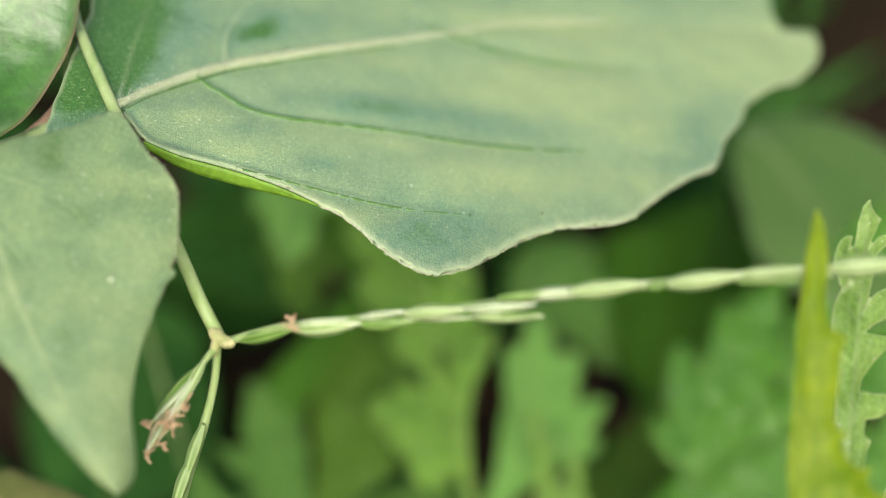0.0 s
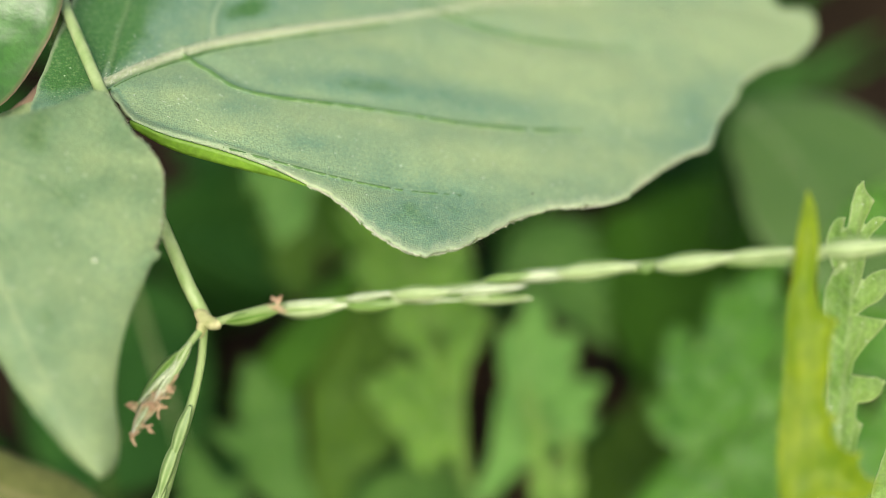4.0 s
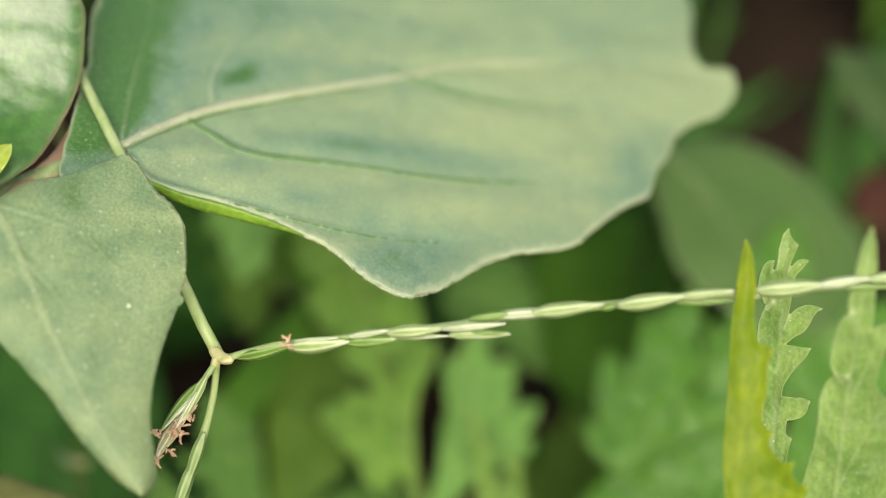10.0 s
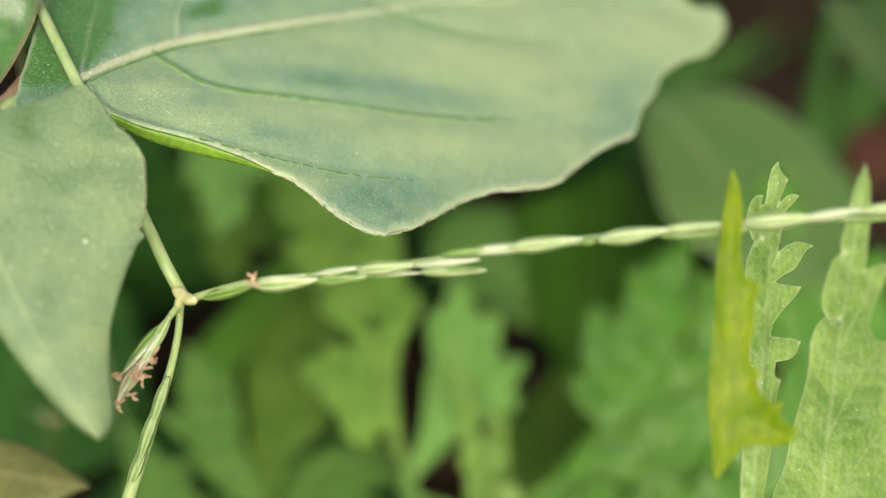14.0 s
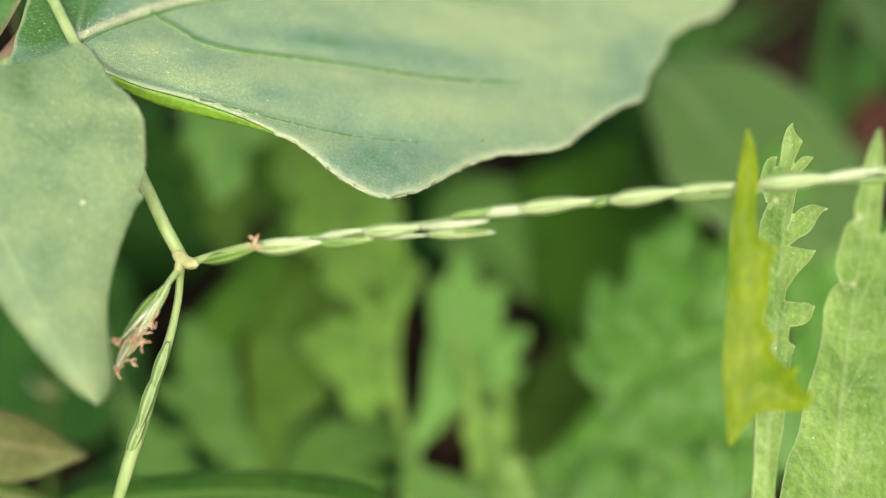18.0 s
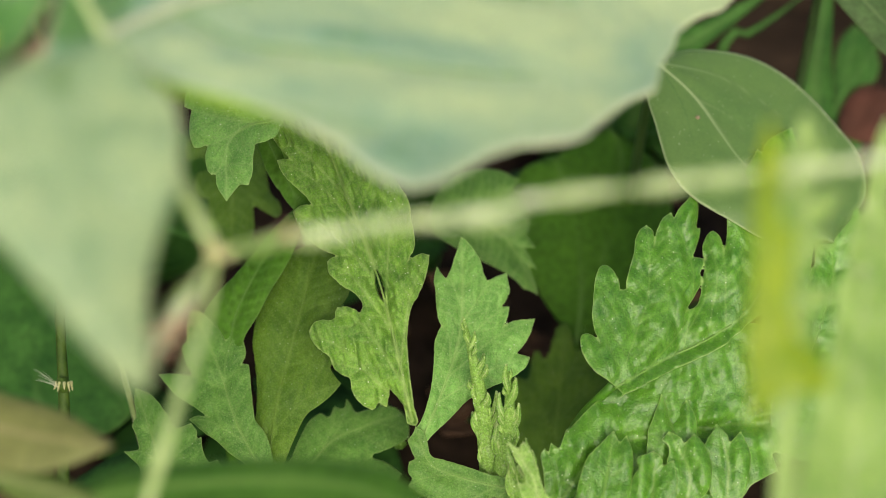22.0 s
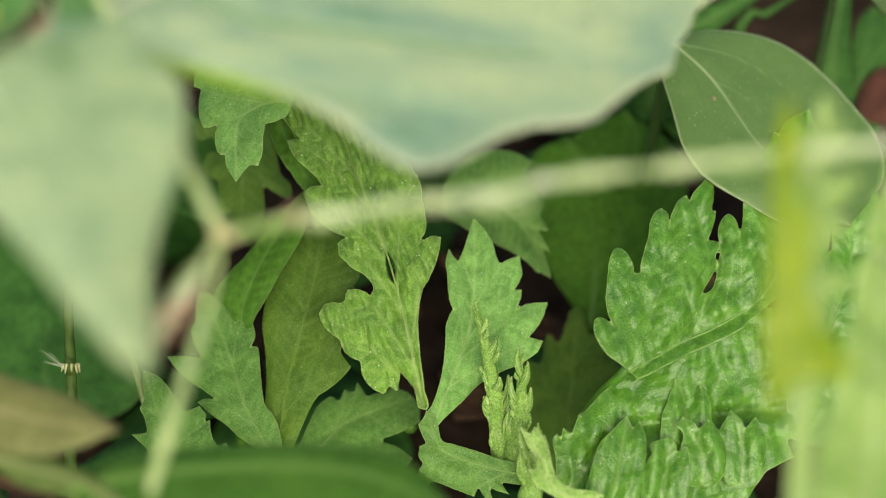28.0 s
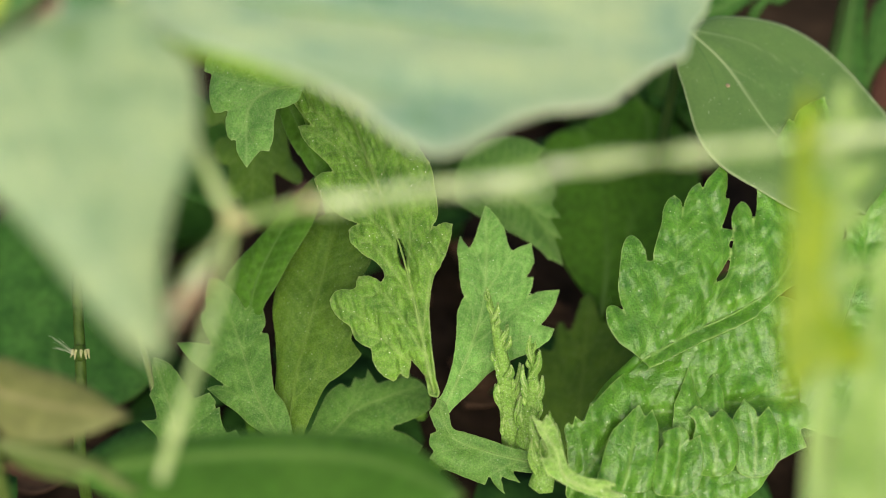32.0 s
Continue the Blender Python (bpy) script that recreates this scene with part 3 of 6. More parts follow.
# ---- the broad-leaved herb close to the camera ----
def build_herb():
    crown = (-35.11, 6.17, -6)
    herb = thing("broad_leaved_herb", soil_below(crown), "pale green broad-leaved herb with a bitten wavy-edged leaf", "plant")
    stem_line = [(-35.5, 6.72, -6), (-37.4, -0.58, -13), (-39.61, -8.47, -21), (-42, -18.12, -28)] + [soil_below((-42, -18.12, -28), 0, 0.004)]
    tube("stem", stem_line, (1.3, 1.9, 2.1, 2.2, 2.4), HERB_STEM, herb, "thick yellow-green stem", 40, 14)

    plane = (-4, -0.53, -1.25)
    mid = [(-23.2, 9.87), (-21.36, 11.27), (-18.56, 12.83), (-15.84, 13.76), (-11.13, 15.08), (-5.27, 16.62), (-1.11, 17.84), (5.55, 18.79), (12.62, 19.26), (19, 19.17), (22.45, 18.17)]
    lower = [(-23.2, 9.87), (-20.99, 7.63), (-19.01, 6.86), (-16.21, 6.16), (-13.35, 5.23), (-11.51, 4.35), (-9.68, 3.48), (-7.43, 1.73), (-5.97, 0.8), (-4.56, 0.32), (-3.18, 0.46), (-1.44, 1.24), (0.35, 2.27), (2.6, 3.11), (4.91, 3.34), (6.89, 3.76), (8.16, 4.65), (9.69, 5.82), (11.7, 7), (13.06, 7.6), (13.99, 9.63), (15.35, 11.3), (16.01, 12.62), (18.13, 14.12), (20.21, 14.9), (22.01, 16.53), (22.74, 18.09)]
    upper = [(-23.2, 9.87), (-23.91, 8.27), (-25.53, 7.27), (-26.31, 7.99), (-26.49, 10.1), (-26.55, 12.12), (-26.68, 14.46), (-26.76, 16.47), (-27.26, 18.53), (-27.56, 21.45), (-26.74, 25.8), (-22.98, 30.43), (-15.88, 34.77), (-4.09, 37.09), (8.95, 35.95), (16.66, 31.46), (19.84, 26.62), (19.07, 21.72), (19.59, 19.66), (20.97, 19.44), (22.21, 19.48), (22.72, 18.74)]
    veins = [
        [(-19.54, 12.09), (-19.05, 11.78), (-18.48, 11.39), (-17.86, 11.09), (-16.27, 10.13), (-14.06, 9.62), (-10.41, 9.33), (-6.66, 8.91), (-2.83, 8.44), (1.08, 8.25), (4.5, 8.3)],
        [(-22.54, 9.23), (-20.83, 7.63), (-16.06, 6.28), (-10.37, 4.82), (-6.25, 4.02), (-2.63, 3.78)],
        [(-6.34, 17.13), (-5.08, 16.7), (-3.35, 15.97), (-1.27, 15.39), (1.17, 14.94), (4.11, 14.74), (8.16, 14.73)],
        [(-18.32, 13.37), (-18.63, 15.51), (-17.76, 18.18), (-16.01, 21.65), (-14.07, 25.14)],
        [(-23.25, 10.07), (-23.44, 12.11), (-23.62, 15.58), (-23.7, 18.86), (-24.03, 23.41)],
        [(-7.69, 16.24), (-6.92, 19.4), (-4.79, 22.81), (-0.85, 27.32)],
    ]
    blots_and_light = [(-16.9, 15.52, 1.15, 0.85, -0.36), (-10.83, 10.8, 3.71, 0.87, -0.21), (-6.37, 10.48, 4.21, 0.96, -0.26), (-1.38, 9.64, 3.99, 0.96, -0.24), (2.99, 9.39, 2.24, 0.65, -0.09), (-5.3, 2.07, 3.5, 1.94, -0.26), (-3.71, 3.81, 1.96, 1.37, -0.12), (-11.78, 6.9, 2.68, 1.0, -0.2), (-7.12, 5.47, 2.43, 1.34, -0.19), (-15.59, 8.75, 2.18, 0.96, -0.14), (12.29, 10.12, 2.05, 2.94, -0.22), (9.67, 7.28, 2.33, 1.19, -0.12), (-22.0, 15.56, 3.51, 3.67, -0.2), (-25.09, 12.36, 2.06, 4.78, -0.5), (-27.31, 15.47, 2.1, 5.82, -0.5), (-16.4, 16.42, 0.9, 0.8, -0.26), (-17.5, 15.02, 0.8, 0.7, -0.22)]
    # the last entry paints sky light on the upturned tip as a paler patch
    blots_and_light += [(-26.04, 19.73, 2.76, 7.78, -0.55), (-23.22, 21.57, 2.7, 4.46, -0.3), (-18.15, 22.13, 4.94, 2.61, -0.2), (-10.5, 21.29, 7.06, 2.39, -0.14), (-23.09, 12.45, 1.39, 2.51, -0.25), (-3.45, 22.57, 7.12, 2.24, 0.12), (-13.6, 18.87, 2.46, 1.52, 0.12), (20.29, 18.15, 4.5, 4.0, 0.3)]
    blots_and_light += [(-13.56, 16.84, 2.8, 1.78, -0.12), (-2.81, 15.3, 2.66, 0.82, -0.15), (-8.39, 12.85, 2.1, 0.68, -0.12), (3.75, 12.42, 9.27, 2.07, 0.27), (0.31, 13.06, 2.28, 2.57, 0.12), (-9.43, 8.14, 6.71, 0.53, 0.16), (9.17, 17.07, 11.67, 2.67, 0.18), (-0.51, 6.09, 9.36, 1.26, 0.24), (6.75, 9.6, 4.71, 1.24, 0.16), (-8.9, 14.11, 3.19, 0.78, 0.16), (-9.35, 3.48, 2.16, 0.6, 0.24), (-14.35, 7.33, 4.37, 0.5, 0.20), (-18.79, 9.32, 2.73, 0.52, 0.16), (-1.04, 18.09, 10.34, 0.78, 0.16), (15.34, 14.65, 4.46, 2.37, 0.12)]
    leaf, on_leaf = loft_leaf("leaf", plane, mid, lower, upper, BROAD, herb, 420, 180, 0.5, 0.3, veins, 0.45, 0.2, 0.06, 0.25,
                              "large pale green leaf with a curled, bitten tip", blots_and_light, 2.0, 0.22, 0.14, (0.22, 0.29, 0.36, 0.17, 0.13, 0.11, 0.1, 0.09, 0.07, 0.05, 0.03), 0.95, 0.2, 0.5, (-0.3, 0.12, -0.3, 0.3, 0.15, 0.2), 0.22, 0.07)
    tube("side_vein", on_leaf(veins[0], 60, 0.08), (0.13, 0.15, 0.14, 0.14, 0.14, 0.1), VEIN, leaf, "raised fresh green vein", 120, 8)
    tube("side_vein", on_leaf(veins[2], 60, 0.1), (0.1, 0.15, 0.14, 0.12, 0.06), VEIN, leaf, "raised fresh green vein", 90, 8)
    tube("side_vein", on_leaf(veins[1][2:], 60, 0.07), (0.08, 0.11, 0.11, 0.08), VEIN, leaf, "raised fresh green vein", 90, 8)
    tube("rib_flank", on_leaf([(x + 0.15, y - 0.46) for x, y in mid[:7]], 80, 0.12), (0.06, 0.13, 0.12, 0.1, 0.07, 0.04), VEIN, leaf, "fresh green flank of the midrib", 130, 8)
    edge = np.array([(-21.17, 7.7, -2.4), (-19, 6.83, -2.46), (-16.19, 6.09, -3.03), (-13.33, 5.12, -3.34), (-11.14, 4.14, -3.27)])
    e, n = spline(edge, 40), 40
    drop = 0.75 * np.sin(np.linspace(0.15, 1, n) * np.pi)[:, None]
    rows = [e + np.array([0, -1.0, -0.6]) * drop * k + np.array([0, 0, 0.08]) for k in (0, 0.33, 0.66, 1.0)]
    v = np.vstack(rows)
    part("rolled_margin", v, [(r * n + i, r * n + i + 1, (r + 1) * n + i + 1, (r + 1) * n + i) for r in range(3) for i in range(n - 1)], UNDER, leaf,
         "fresh green underside of the rolled margin", {"vein": np.zeros(len(v)), "mottle": np.zeros(len(v))}, 0.15)
    rng = random.Random(11)

    def fringe(name, line, many, length, parent, out, label, lift=0.1, spread=0.05, width=0.026):
        """Short pale hairs along a line on a leaf."""
        c = spline(line, many)
        vs, fs, k = [], [], 0
        way = np.gradient(c, axis=0)
        for p, go in zip(c, way / np.linalg.norm(way, axis=1, keepdims=True)):
            sx, sy = rng.gauss(0, spread), rng.gauss(0, spread)
            q = p + np.array([sx, sy, lift + plane[1] * sx + plane[2] * sy])
            d = (np.array(out) * 0.45 + go * 0.9 + [rng.gauss(0, 0.25), rng.gauss(0, 0.25), rng.gauss(0, 0.25)]) * length * rng.uniform(0.5, 1.2)
            a = np.array([width, width * 0.55, 0])
            vs.append([q - a, q + a, q + [0, 0.015, 0.03], q + d])
            fs += [(k, k + 1, k + 3), (k + 1, k + 2, k + 3), (k + 2, k, k + 3)]
            k += 4
        tagged(part(name, np.vstack(vs), fs, HAIR, parent, label, smooth=False), kind="stuff")
    fringe("margin_hairs", on_leaf(lower[1:], 100, 0.0), 1900, 0.17, leaf, (0.1, -0.9, 0.2), "fine pale hairs on the margin")
    fringe("rib_hairs", on_leaf(mid[:8], 60, 0.3), 2600, 0.2, leaf, (-0.2, 0.3, 0.5), "short pale hairs on the midrib", 0.03, 0.18, 0.045)
    c = on_leaf([(x, y) for x, y in zip((-20, -14, -6, 2, 10, 16), (9.5, 9, 8, 8, 10, 13))], 60, 0.14)
    fringe("leaf_hairs", c, 420, 0.22, leaf, (0.2, -0.3, 0.1), "scattered short hairs on the leaf", 0.0, 1.3)
    ball_v, ball_f = tube_mesh([(-0.07, 0, 0), (0, 0, 0), (0.07, 0, 0)], (0.04, 0.08, 0.04), 5, 6)
    for p in [on_leaf([q, q], 2, 0.2)[0] for q in [(10.2, 13.98), (-14.94, 14.65), (1.55, 4.03), (6.45, 4.14), (-2.12, 14.95), (3.37, 13.29)]]:
        part("speck", ball_v * rng.uniform(0.5, 0.9) + p, ball_f, ANT_DARK, leaf, "tiny dark speck")
    contour_leaf("bract", (0.4, 0.1, -0.3), [(-29.43, 7.35), (-27.64, 9.32), (-26.21, 12.88)],
                 [(-30.95, 6.76), (-29.52, 8.25), (-28.07, 9.70), (-27.05, 11.49), (-26.17, 13.28, 1)],
                 [(-26.11, 11.69), (-26.51, 9.91), (-27.00, 8.65), (-28.29, 7.75), (-29.76, 6.69)], BRACT, herb, seed=63.0, cell=0.2, fold=0.6, ridge=False, quilt=0.02, label='withered pinkish brown bract')
    tube("petiole", [crown, *[(-31.7, 6.95, -6), (-27.94, 8.48, -6), (-23.41, 9.93, -5)]], (0.7, 0.6, 0.55), RIB, herb, "", 20, 10)

    plane_b = (-0.25, -0.35, -0.45)
    mid_b = [(-28.71, 5.78), (-27.54, 4.48), (-26.56, 2.69), (-24.96, -0.5), (-23.06, -3.94), (-20.87, -7.61), (-18.74, -10.55)]
    right_b = [(-28.71, 5.78), (-28.15, 6.05), (-26.7, 6.98), (-24.95, 7.42), (-23.4, 7.98), (-21.5, 8.84), (-20.54, 8.0), (-19.76, 6.84), (-18.54, 5.67), (-17.9, 4.66), (-17.61, 2.82), (-17.6, 1.33), (-17.77, 0.51), (-17.53, 0.21), (-17.89, -0.28), (-18.1, -0.99), (-18.37, -1.76), (-18.71, -3.34), (-18.92, -4.89), (-18.88, -6.73), (-18.41, -9.15), (-18.41, -10.03), (-18.74, -10.55)]
    left_b = [(-28.71, 5.78), (-30.26, 5.74), (-31.96, 5.21), (-33.5, 3.88), (-32.65, 2.13), (-30.72, 0.82), (-28.78, -0.51), (-26.76, -2.53), (-24.4, -5), (-22.68, -7.13), (-21.01, -9.03), (-19.72, -10.15), (-18.74, -10.55)]
    veins_b = [[(-28.29, 5.62), (-25.94, 4.94), (-23.36, 3.89), (-21.28, 1.78), (-20.06, -1.12)], [(-28.71, 5.78), (-30.41, 4.75), (-31.71, 3.59), (-30.55, 1.68), (-28.2, -0.51)],
               [(-26.56, 2.69), (-24.14, 0.14), (-22.27, -3.01), (-20.74, -6.1)]]
    leaf_b, on_b = loft_leaf("leaf", plane_b, mid_b, right_b, left_b, DROOPING, herb, 320, 130, 0.9, 0.3, veins_b, 0.2, 0.10, 0.1, 0.25,
                       "drooping pale green leaf with a reddish rim", [(x, y, rx, 5, a) for (x, y), rx, a in zip([(-27.87, 1.39), (-23.54, -2.38), (-19.9, -8.6), (-21.36, 5.44), (-24.58, 6.38)], (4, 5, 2.5, 3, 4), (-0.12, -0.15, 0.08, -0.14, -0.14))], 12.0, 0.04, 0.13, (0.3, 0.2, 0.05), 0.3, 0.02, 0.05, (0.14, 0.14, 0.1), 0.15, 0.08)
    tube("midrib", on_b(mid_b[:3], 12, 0.02), (0.13, 0.09, 0.03), RIB, leaf_b, "", 30, 8)
    tube("margin", on_b(right_b[5:], 90, 0.0), (0.05, 0.09, 0.08, 0.05), RUST_RIM, leaf_b, "thin rusty rim", 160, 6)
    fringe("margin_hairs", on_b(right_b[4:16], 50, 0.0), 110, 0.12, leaf_b, (0.8, -0.2, 0.0), "fine pale hairs on the margin", 0.0)
    part("speck", ball_v * 1.6 + on_b([(-20.37, -0.16)] * 2, 2, 0.2)[0], ball_f, HAIR, leaf_b, "tiny white speck")
    tube("petiole", [crown, *[(-33.34, 6.3, -4), (-30.3, 5.9, 2)]], (0.6, 0.5, 0.4), RIB, herb, "", 14, 10)

    plane_c = (0.28, -0.1, -0.62)
    mid_c = [(-33.54, 6.88), (-34.18, 9.43), (-34.93, 12.42), (-35.76, 15.86), (-36.76, 20.61), (-37.87, 26.38), (-39.09, 32.87)]
    right_c = [(-33.54, 6.88), (-30.59, 7.18), (-29.32, 8.1), (-28.34, 9.1), (-27.27, 11.18), (-26.45, 13.27), (-26.02, 14.96), (-25.89, 17.1), (-25.99, 19.34), (-27.6, 22.6), (-30.47, 27.83), (-35.22, 31.64), (-39.09, 32.87)]
    left_c = [(-33.54, 6.88), (-36.28, 7.57), (-40.17, 9.71), (-43.63, 14.94), (-45.12, 20.84), (-44.42, 27.08), (-42.07, 31.03), (-39.09, 32.87)]
    leaf_c, on_c = loft_leaf("leaf", plane_c, mid_c, left_c, right_c, GLOSSY, herb, 120, 60, 1.0, 0.24, [], 0.6, 0.05, 0.3, 0.25,
                       "glossy darker green leaf with a reddish rim", (), 21.0, 0.1, 0.14, (0.4, 0.3, 0.1), 0.8, 0.1, 0.1, arch=(7.0, 0.03))
    tube("margin", on_c(right_c[1:8], 60, 0.0), (0.06, 0.09, 0.06), BRACT, leaf_c, "thin pinkish rim", 90, 6)
    tube("midrib", on_c(mid_c, 20, 0.05), (0.4, 0.3, 0.15), RIB, leaf_c, "", 30, 8)
    tube("petiole", [crown, *[(-34.69, 6.83, -4)]], (0.6, 0.5), RIB, herb, "", 6, 8)
    contour_leaf("young_leaf", (3.0, 0, -0.2), [(-31.42, 6.0), (-30.54, 7.95), (-29.31, 9.7)],
                 [(-31.78, 5.92), (-31.73, 7.2), (-31.14, 8.68), (-30.42, 9.43), (-29.78, 9.73), (-29.24, 9.77, 1)],
                 [(-29.19, 9.11), (-29.54, 8.22), (-30.41, 7.18), (-31.05, 5.93)], BUD, herb, seed=61.0, cell=0.2, fold=0.5, ridge=False, quilt=0.02, label='small bright folded young leaf')
    contour_leaf("young_leaf", (3.6, 0, -0.2), [(-32.4, 5.75), (-32.33, 7.35), (-32.1, 8.7)],
                 [(-33.19, 5.74), (-33.17, 7.34), (-32.59, 8.44), (-32.07, 8.78, 1)],
                 [(-31.76, 7.9), (-31.58, 6.92), (-31.67, 5.69)], BUD, herb, seed=62.0, cell=0.2, fold=0.5, ridge=False, quilt=0.02, label='small bright folded young leaf')


build_herb()


# ---- flowering grass that crosses the view ----
def spikelet_mesh():
    """A ribbed husk along x, 1 long; nerve stripes in the attribute."""
    n, seg = 18, 14
    u = np.linspace(0, 1, n)
    r = 0.115 * np.sin(np.pi * np.clip(u, 0.03, 0.985) ** 0.72) ** 0.8 + 0.004
    v, nerve = [], []
    for i in range(n):
        for j in range(seg):
            a = 2 * np.pi * j / seg
            rib = 1.05 if j % 2 == 0 else 0.93
            v.append((u[i], r[i] * rib * np.cos(a), 0.8 * r[i] * rib * np.sin(a) + 0.02 * np.sin(np.pi * u[i])))
            nerve.append(min(1.0, (0.95 if j % 2 == 0 else 0.0) + 0.9 * max(0, u[i] - 0.75) / 0.25 + 0.4 * max(0, 0.1 - u[i]) / 0.1))
    f = [(i * seg + j, i * seg + (j + 1) % seg, (i + 1) * seg + (j + 1) % seg, (i + 1) * seg + j) for i in range(n - 1) for j in range(seg)]
    f += [tuple(range(seg))[::-1], tuple(range((n - 1) * seg, n * seg))]
    return np.array(v), f, np.array(nerve)


def build_grass():
    grass = thing("flowering_grass", soil_below((-25.94, 14.4, -4), -0.01, 0.05), "flowering grass stalk with thin striped spikelets", "grass")
    culm = [(tuple(soil_below((-25.94, 14.4, -4), -0.01, 0.05)))] + [(-33.66, 23.97, -19), (-28.26, 17.17, -11), (-26.29, 14.63, -6.8), (-23.07, 9.47, -3), (-20.77, 5.29, -2), (-18.73, 1.41, -1), (-17.02, -1.88, 0), (-16.19, -3.36, 0)]
    tube("culm", culm, (0.34, 0.32, 0.27, 0.28, 0.30, 0.33, 0.35, 0.40), CULM, grass, "smooth pale green culm", 70, 12)
    node = tube("node", [(-16.52, -2.97, 0.1), (-16.17, -3.33, 0.4), (-15.76, -3.57, 0.6), (-15.25, -3.66, 0.8)], (0.32, 0.41, 0.38, 0.38, 0.26), NODE, grass, "swollen yellowish node", 16, 12)
    tube("collar", [(-16.01, -3.36, 0.5), (-16.27, -3.78, 0.4), (-16.47, -4.33, 0.2)], (0.36, 0.33, 0.22), NODE, node, "", 10, 10)
    sv, sf, nerve = spikelet_mesh()

    def husk(a, b, parent, fat=1.0, turn=0.0, skin=HUSK):
        a, b = np.array(a), np.array(b)
        d = b - a
        n = np.linalg.norm(d)
        x = d / n
        y = np.cross((0, 0, 1.0), x)
        y /= np.linalg.norm(y)
        z = np.cross(x, y)
        c, s = math.cos(turn), math.sin(turn)
        m = np.stack([x, c * y + s * z, c * z - s * y], 1)
        part("spikelet", (sv * np.array([n, n * fat, n * fat])) @ m.T + a, sf, skin, parent, "", {"vein": nerve})

    axis = [(-15.51, -3.53, 0.5), (-13.98, -3.07, 1.5), (-11.73, -2.54, 3), (-8.28, -2.14, 3.8), (-5.57, -1.73, 4.4), (-2.25, -1.36, 5), (1.02, -0.86, 5.4), (4.25, -0.44, 5.8), (9.03, 0.13, 6.2), (14.98, 0.72, 6.8), (19.02, 1.03, 7), (24.93, 1.37, 7)]
    rac = tube("raceme", axis, (0.24, 0.22, 0.18, 0.22, 0.25, 0.25, 0.24, 0.22), CULM, grass, "slender flower spike", 60, 10)
    skins = {"P": HUSK, "G": HUSK_GREEN, "W": HUSK_WHITE}
    for k, a, b, r in zip("GPWWGPWWPGGWPGPPGPPWGPP", [(-14.86, -3.49, 0.92), (-11.47, -2.7, 3.55), (-11.08, -2.33, 4.03), (-7.76, -2.02, 4.6), (-7.89, -2.39, 4.18), (-5.45, -1.78, 5.02), (-5.4, -2.05, 4.73), (-2.25, -1.51, 5.7), (-1.8, -1.87, 5.55), (-0.45, -1.67, 6.12), (-0.61, -0.93, 5.7), (0.52, -0.74, 5.74), (3.08, -0.51, 6.26), (7.08, -0.25, 6.34), (8.04, -0.06, 6.72), (11.51, 0.45, 6.96), (11.52, 0.1, 6.65), (14.66, 0.41, 6.97), (15.95, 0.86, 7.45), (19.39, 1.14, 7.6), (20.49, 1.05, 7.2), (22.24, 1.52, 7.6), (25.17, 1.55, 7.5)],
                          [(-11.39, -2.68, 3.08), (-7.74, -2.32, 4.41), (-8.4, -2.08, 4.65), (-5.41, -1.62, 5.12), (-4.84, -2.15, 4.83), (-2, -1.45, 5.63), (-1.58, -1.91, 5.38), (1.54, -1.15, 6.17), (1.87, -1.77, 6.01), (1.73, -1.69, 6.39), (2.51, -0.45, 6.09), (5.7, -0.29, 6.32), (7.28, 0.03, 6.66), (8.25, 0, 6.44), (12, 0.54, 7.11), (14.96, 0.86, 7.3), (15.2, 0.32, 7.01), (16.71, 0.73, 7.09), (19.96, 1.23, 7.6), (22.77, 1.67, 7.6), (25.09, 1.17, 7.2), (25.96, 1.86, 7.6), (28.96, 1.99, 7.5)],
                          (0.37, 0.48, 0.15, 0.22, 0.37, 0.40, 0.16, 0.25, 0.29, 0.14, 0.25, 0.32, 0.43, 0.22, 0.47, 0.32, 0.20, 0.29, 0.50, 0.32, 0.21, 0.36, 0.39)):
        fat = r / 0.115 / np.linalg.norm(np.array(b) - a)
        husk(a, b, rac, fat, 0.35, skins[k])
    low = tube("raceme", [(-16.26, -3.84, 0.2), (-16.94, -4.9, 1.2), (-17.8, -6.46, 1.6), (-18.82, -8.01, 2.0), (-19.65, -9.59, 2.0)], (0.24, 0.17, 0.14, 0.1, 0.06), CULM, grass, "short spike with brown anthers", 30, 10)
    for a, b, r, skin in (((-16.74, -4.6, 1.2), (-17.99, -7.31, 2.2), 0.34, HUSK), ((-16.99, -4.99, 1.4), (-19.43, -7.98, 1.9), 0.42, HUSK_GREEN), ((-17.34, -5.74, 2.0), (-19.21, -7.82, 2.5), 0.16, HUSK_WHITE), ((-17.22, -5.54, 2.1), (-18.31, -7.53, 2.6), 0.14, HUSK_WHITE),
                          ((-17.9, -6.86, 1.6), (-18.76, -8.19, 2.3), 0.3, DRY_HUSK), ((-18.52, -7.42, 2.0), (-19.68, -9.73, 2.2), 0.36, DRY_HUSK), ((-18.74, -8.08, 2.4), (-19.53, -9.43, 2.6), 0.15, HUSK_WHITE), ((-18.3, -7.55, 1.6), (-19.21, -9.1, 2.0), 0.3, DRY_HUSK)):
        husk(a, b, low, r / 0.115 / np.linalg.norm(np.array(b) - a), 0.5, skin)
    down = tube("raceme", [(-16.32, -4.01, -0.2), (-16.64, -5.97, -1), (-17.26, -8.32, -1.5), (-18.14, -10.71, -2), (-18.92, -12.93, -2.5), (-19.96, -15.91, -3), (-21.14, -19.38, -4)], (0.24, 0.25, 0.33, 0.43, 0.42, 0.32), CULM, grass, "drooping green spike", 40, 10)
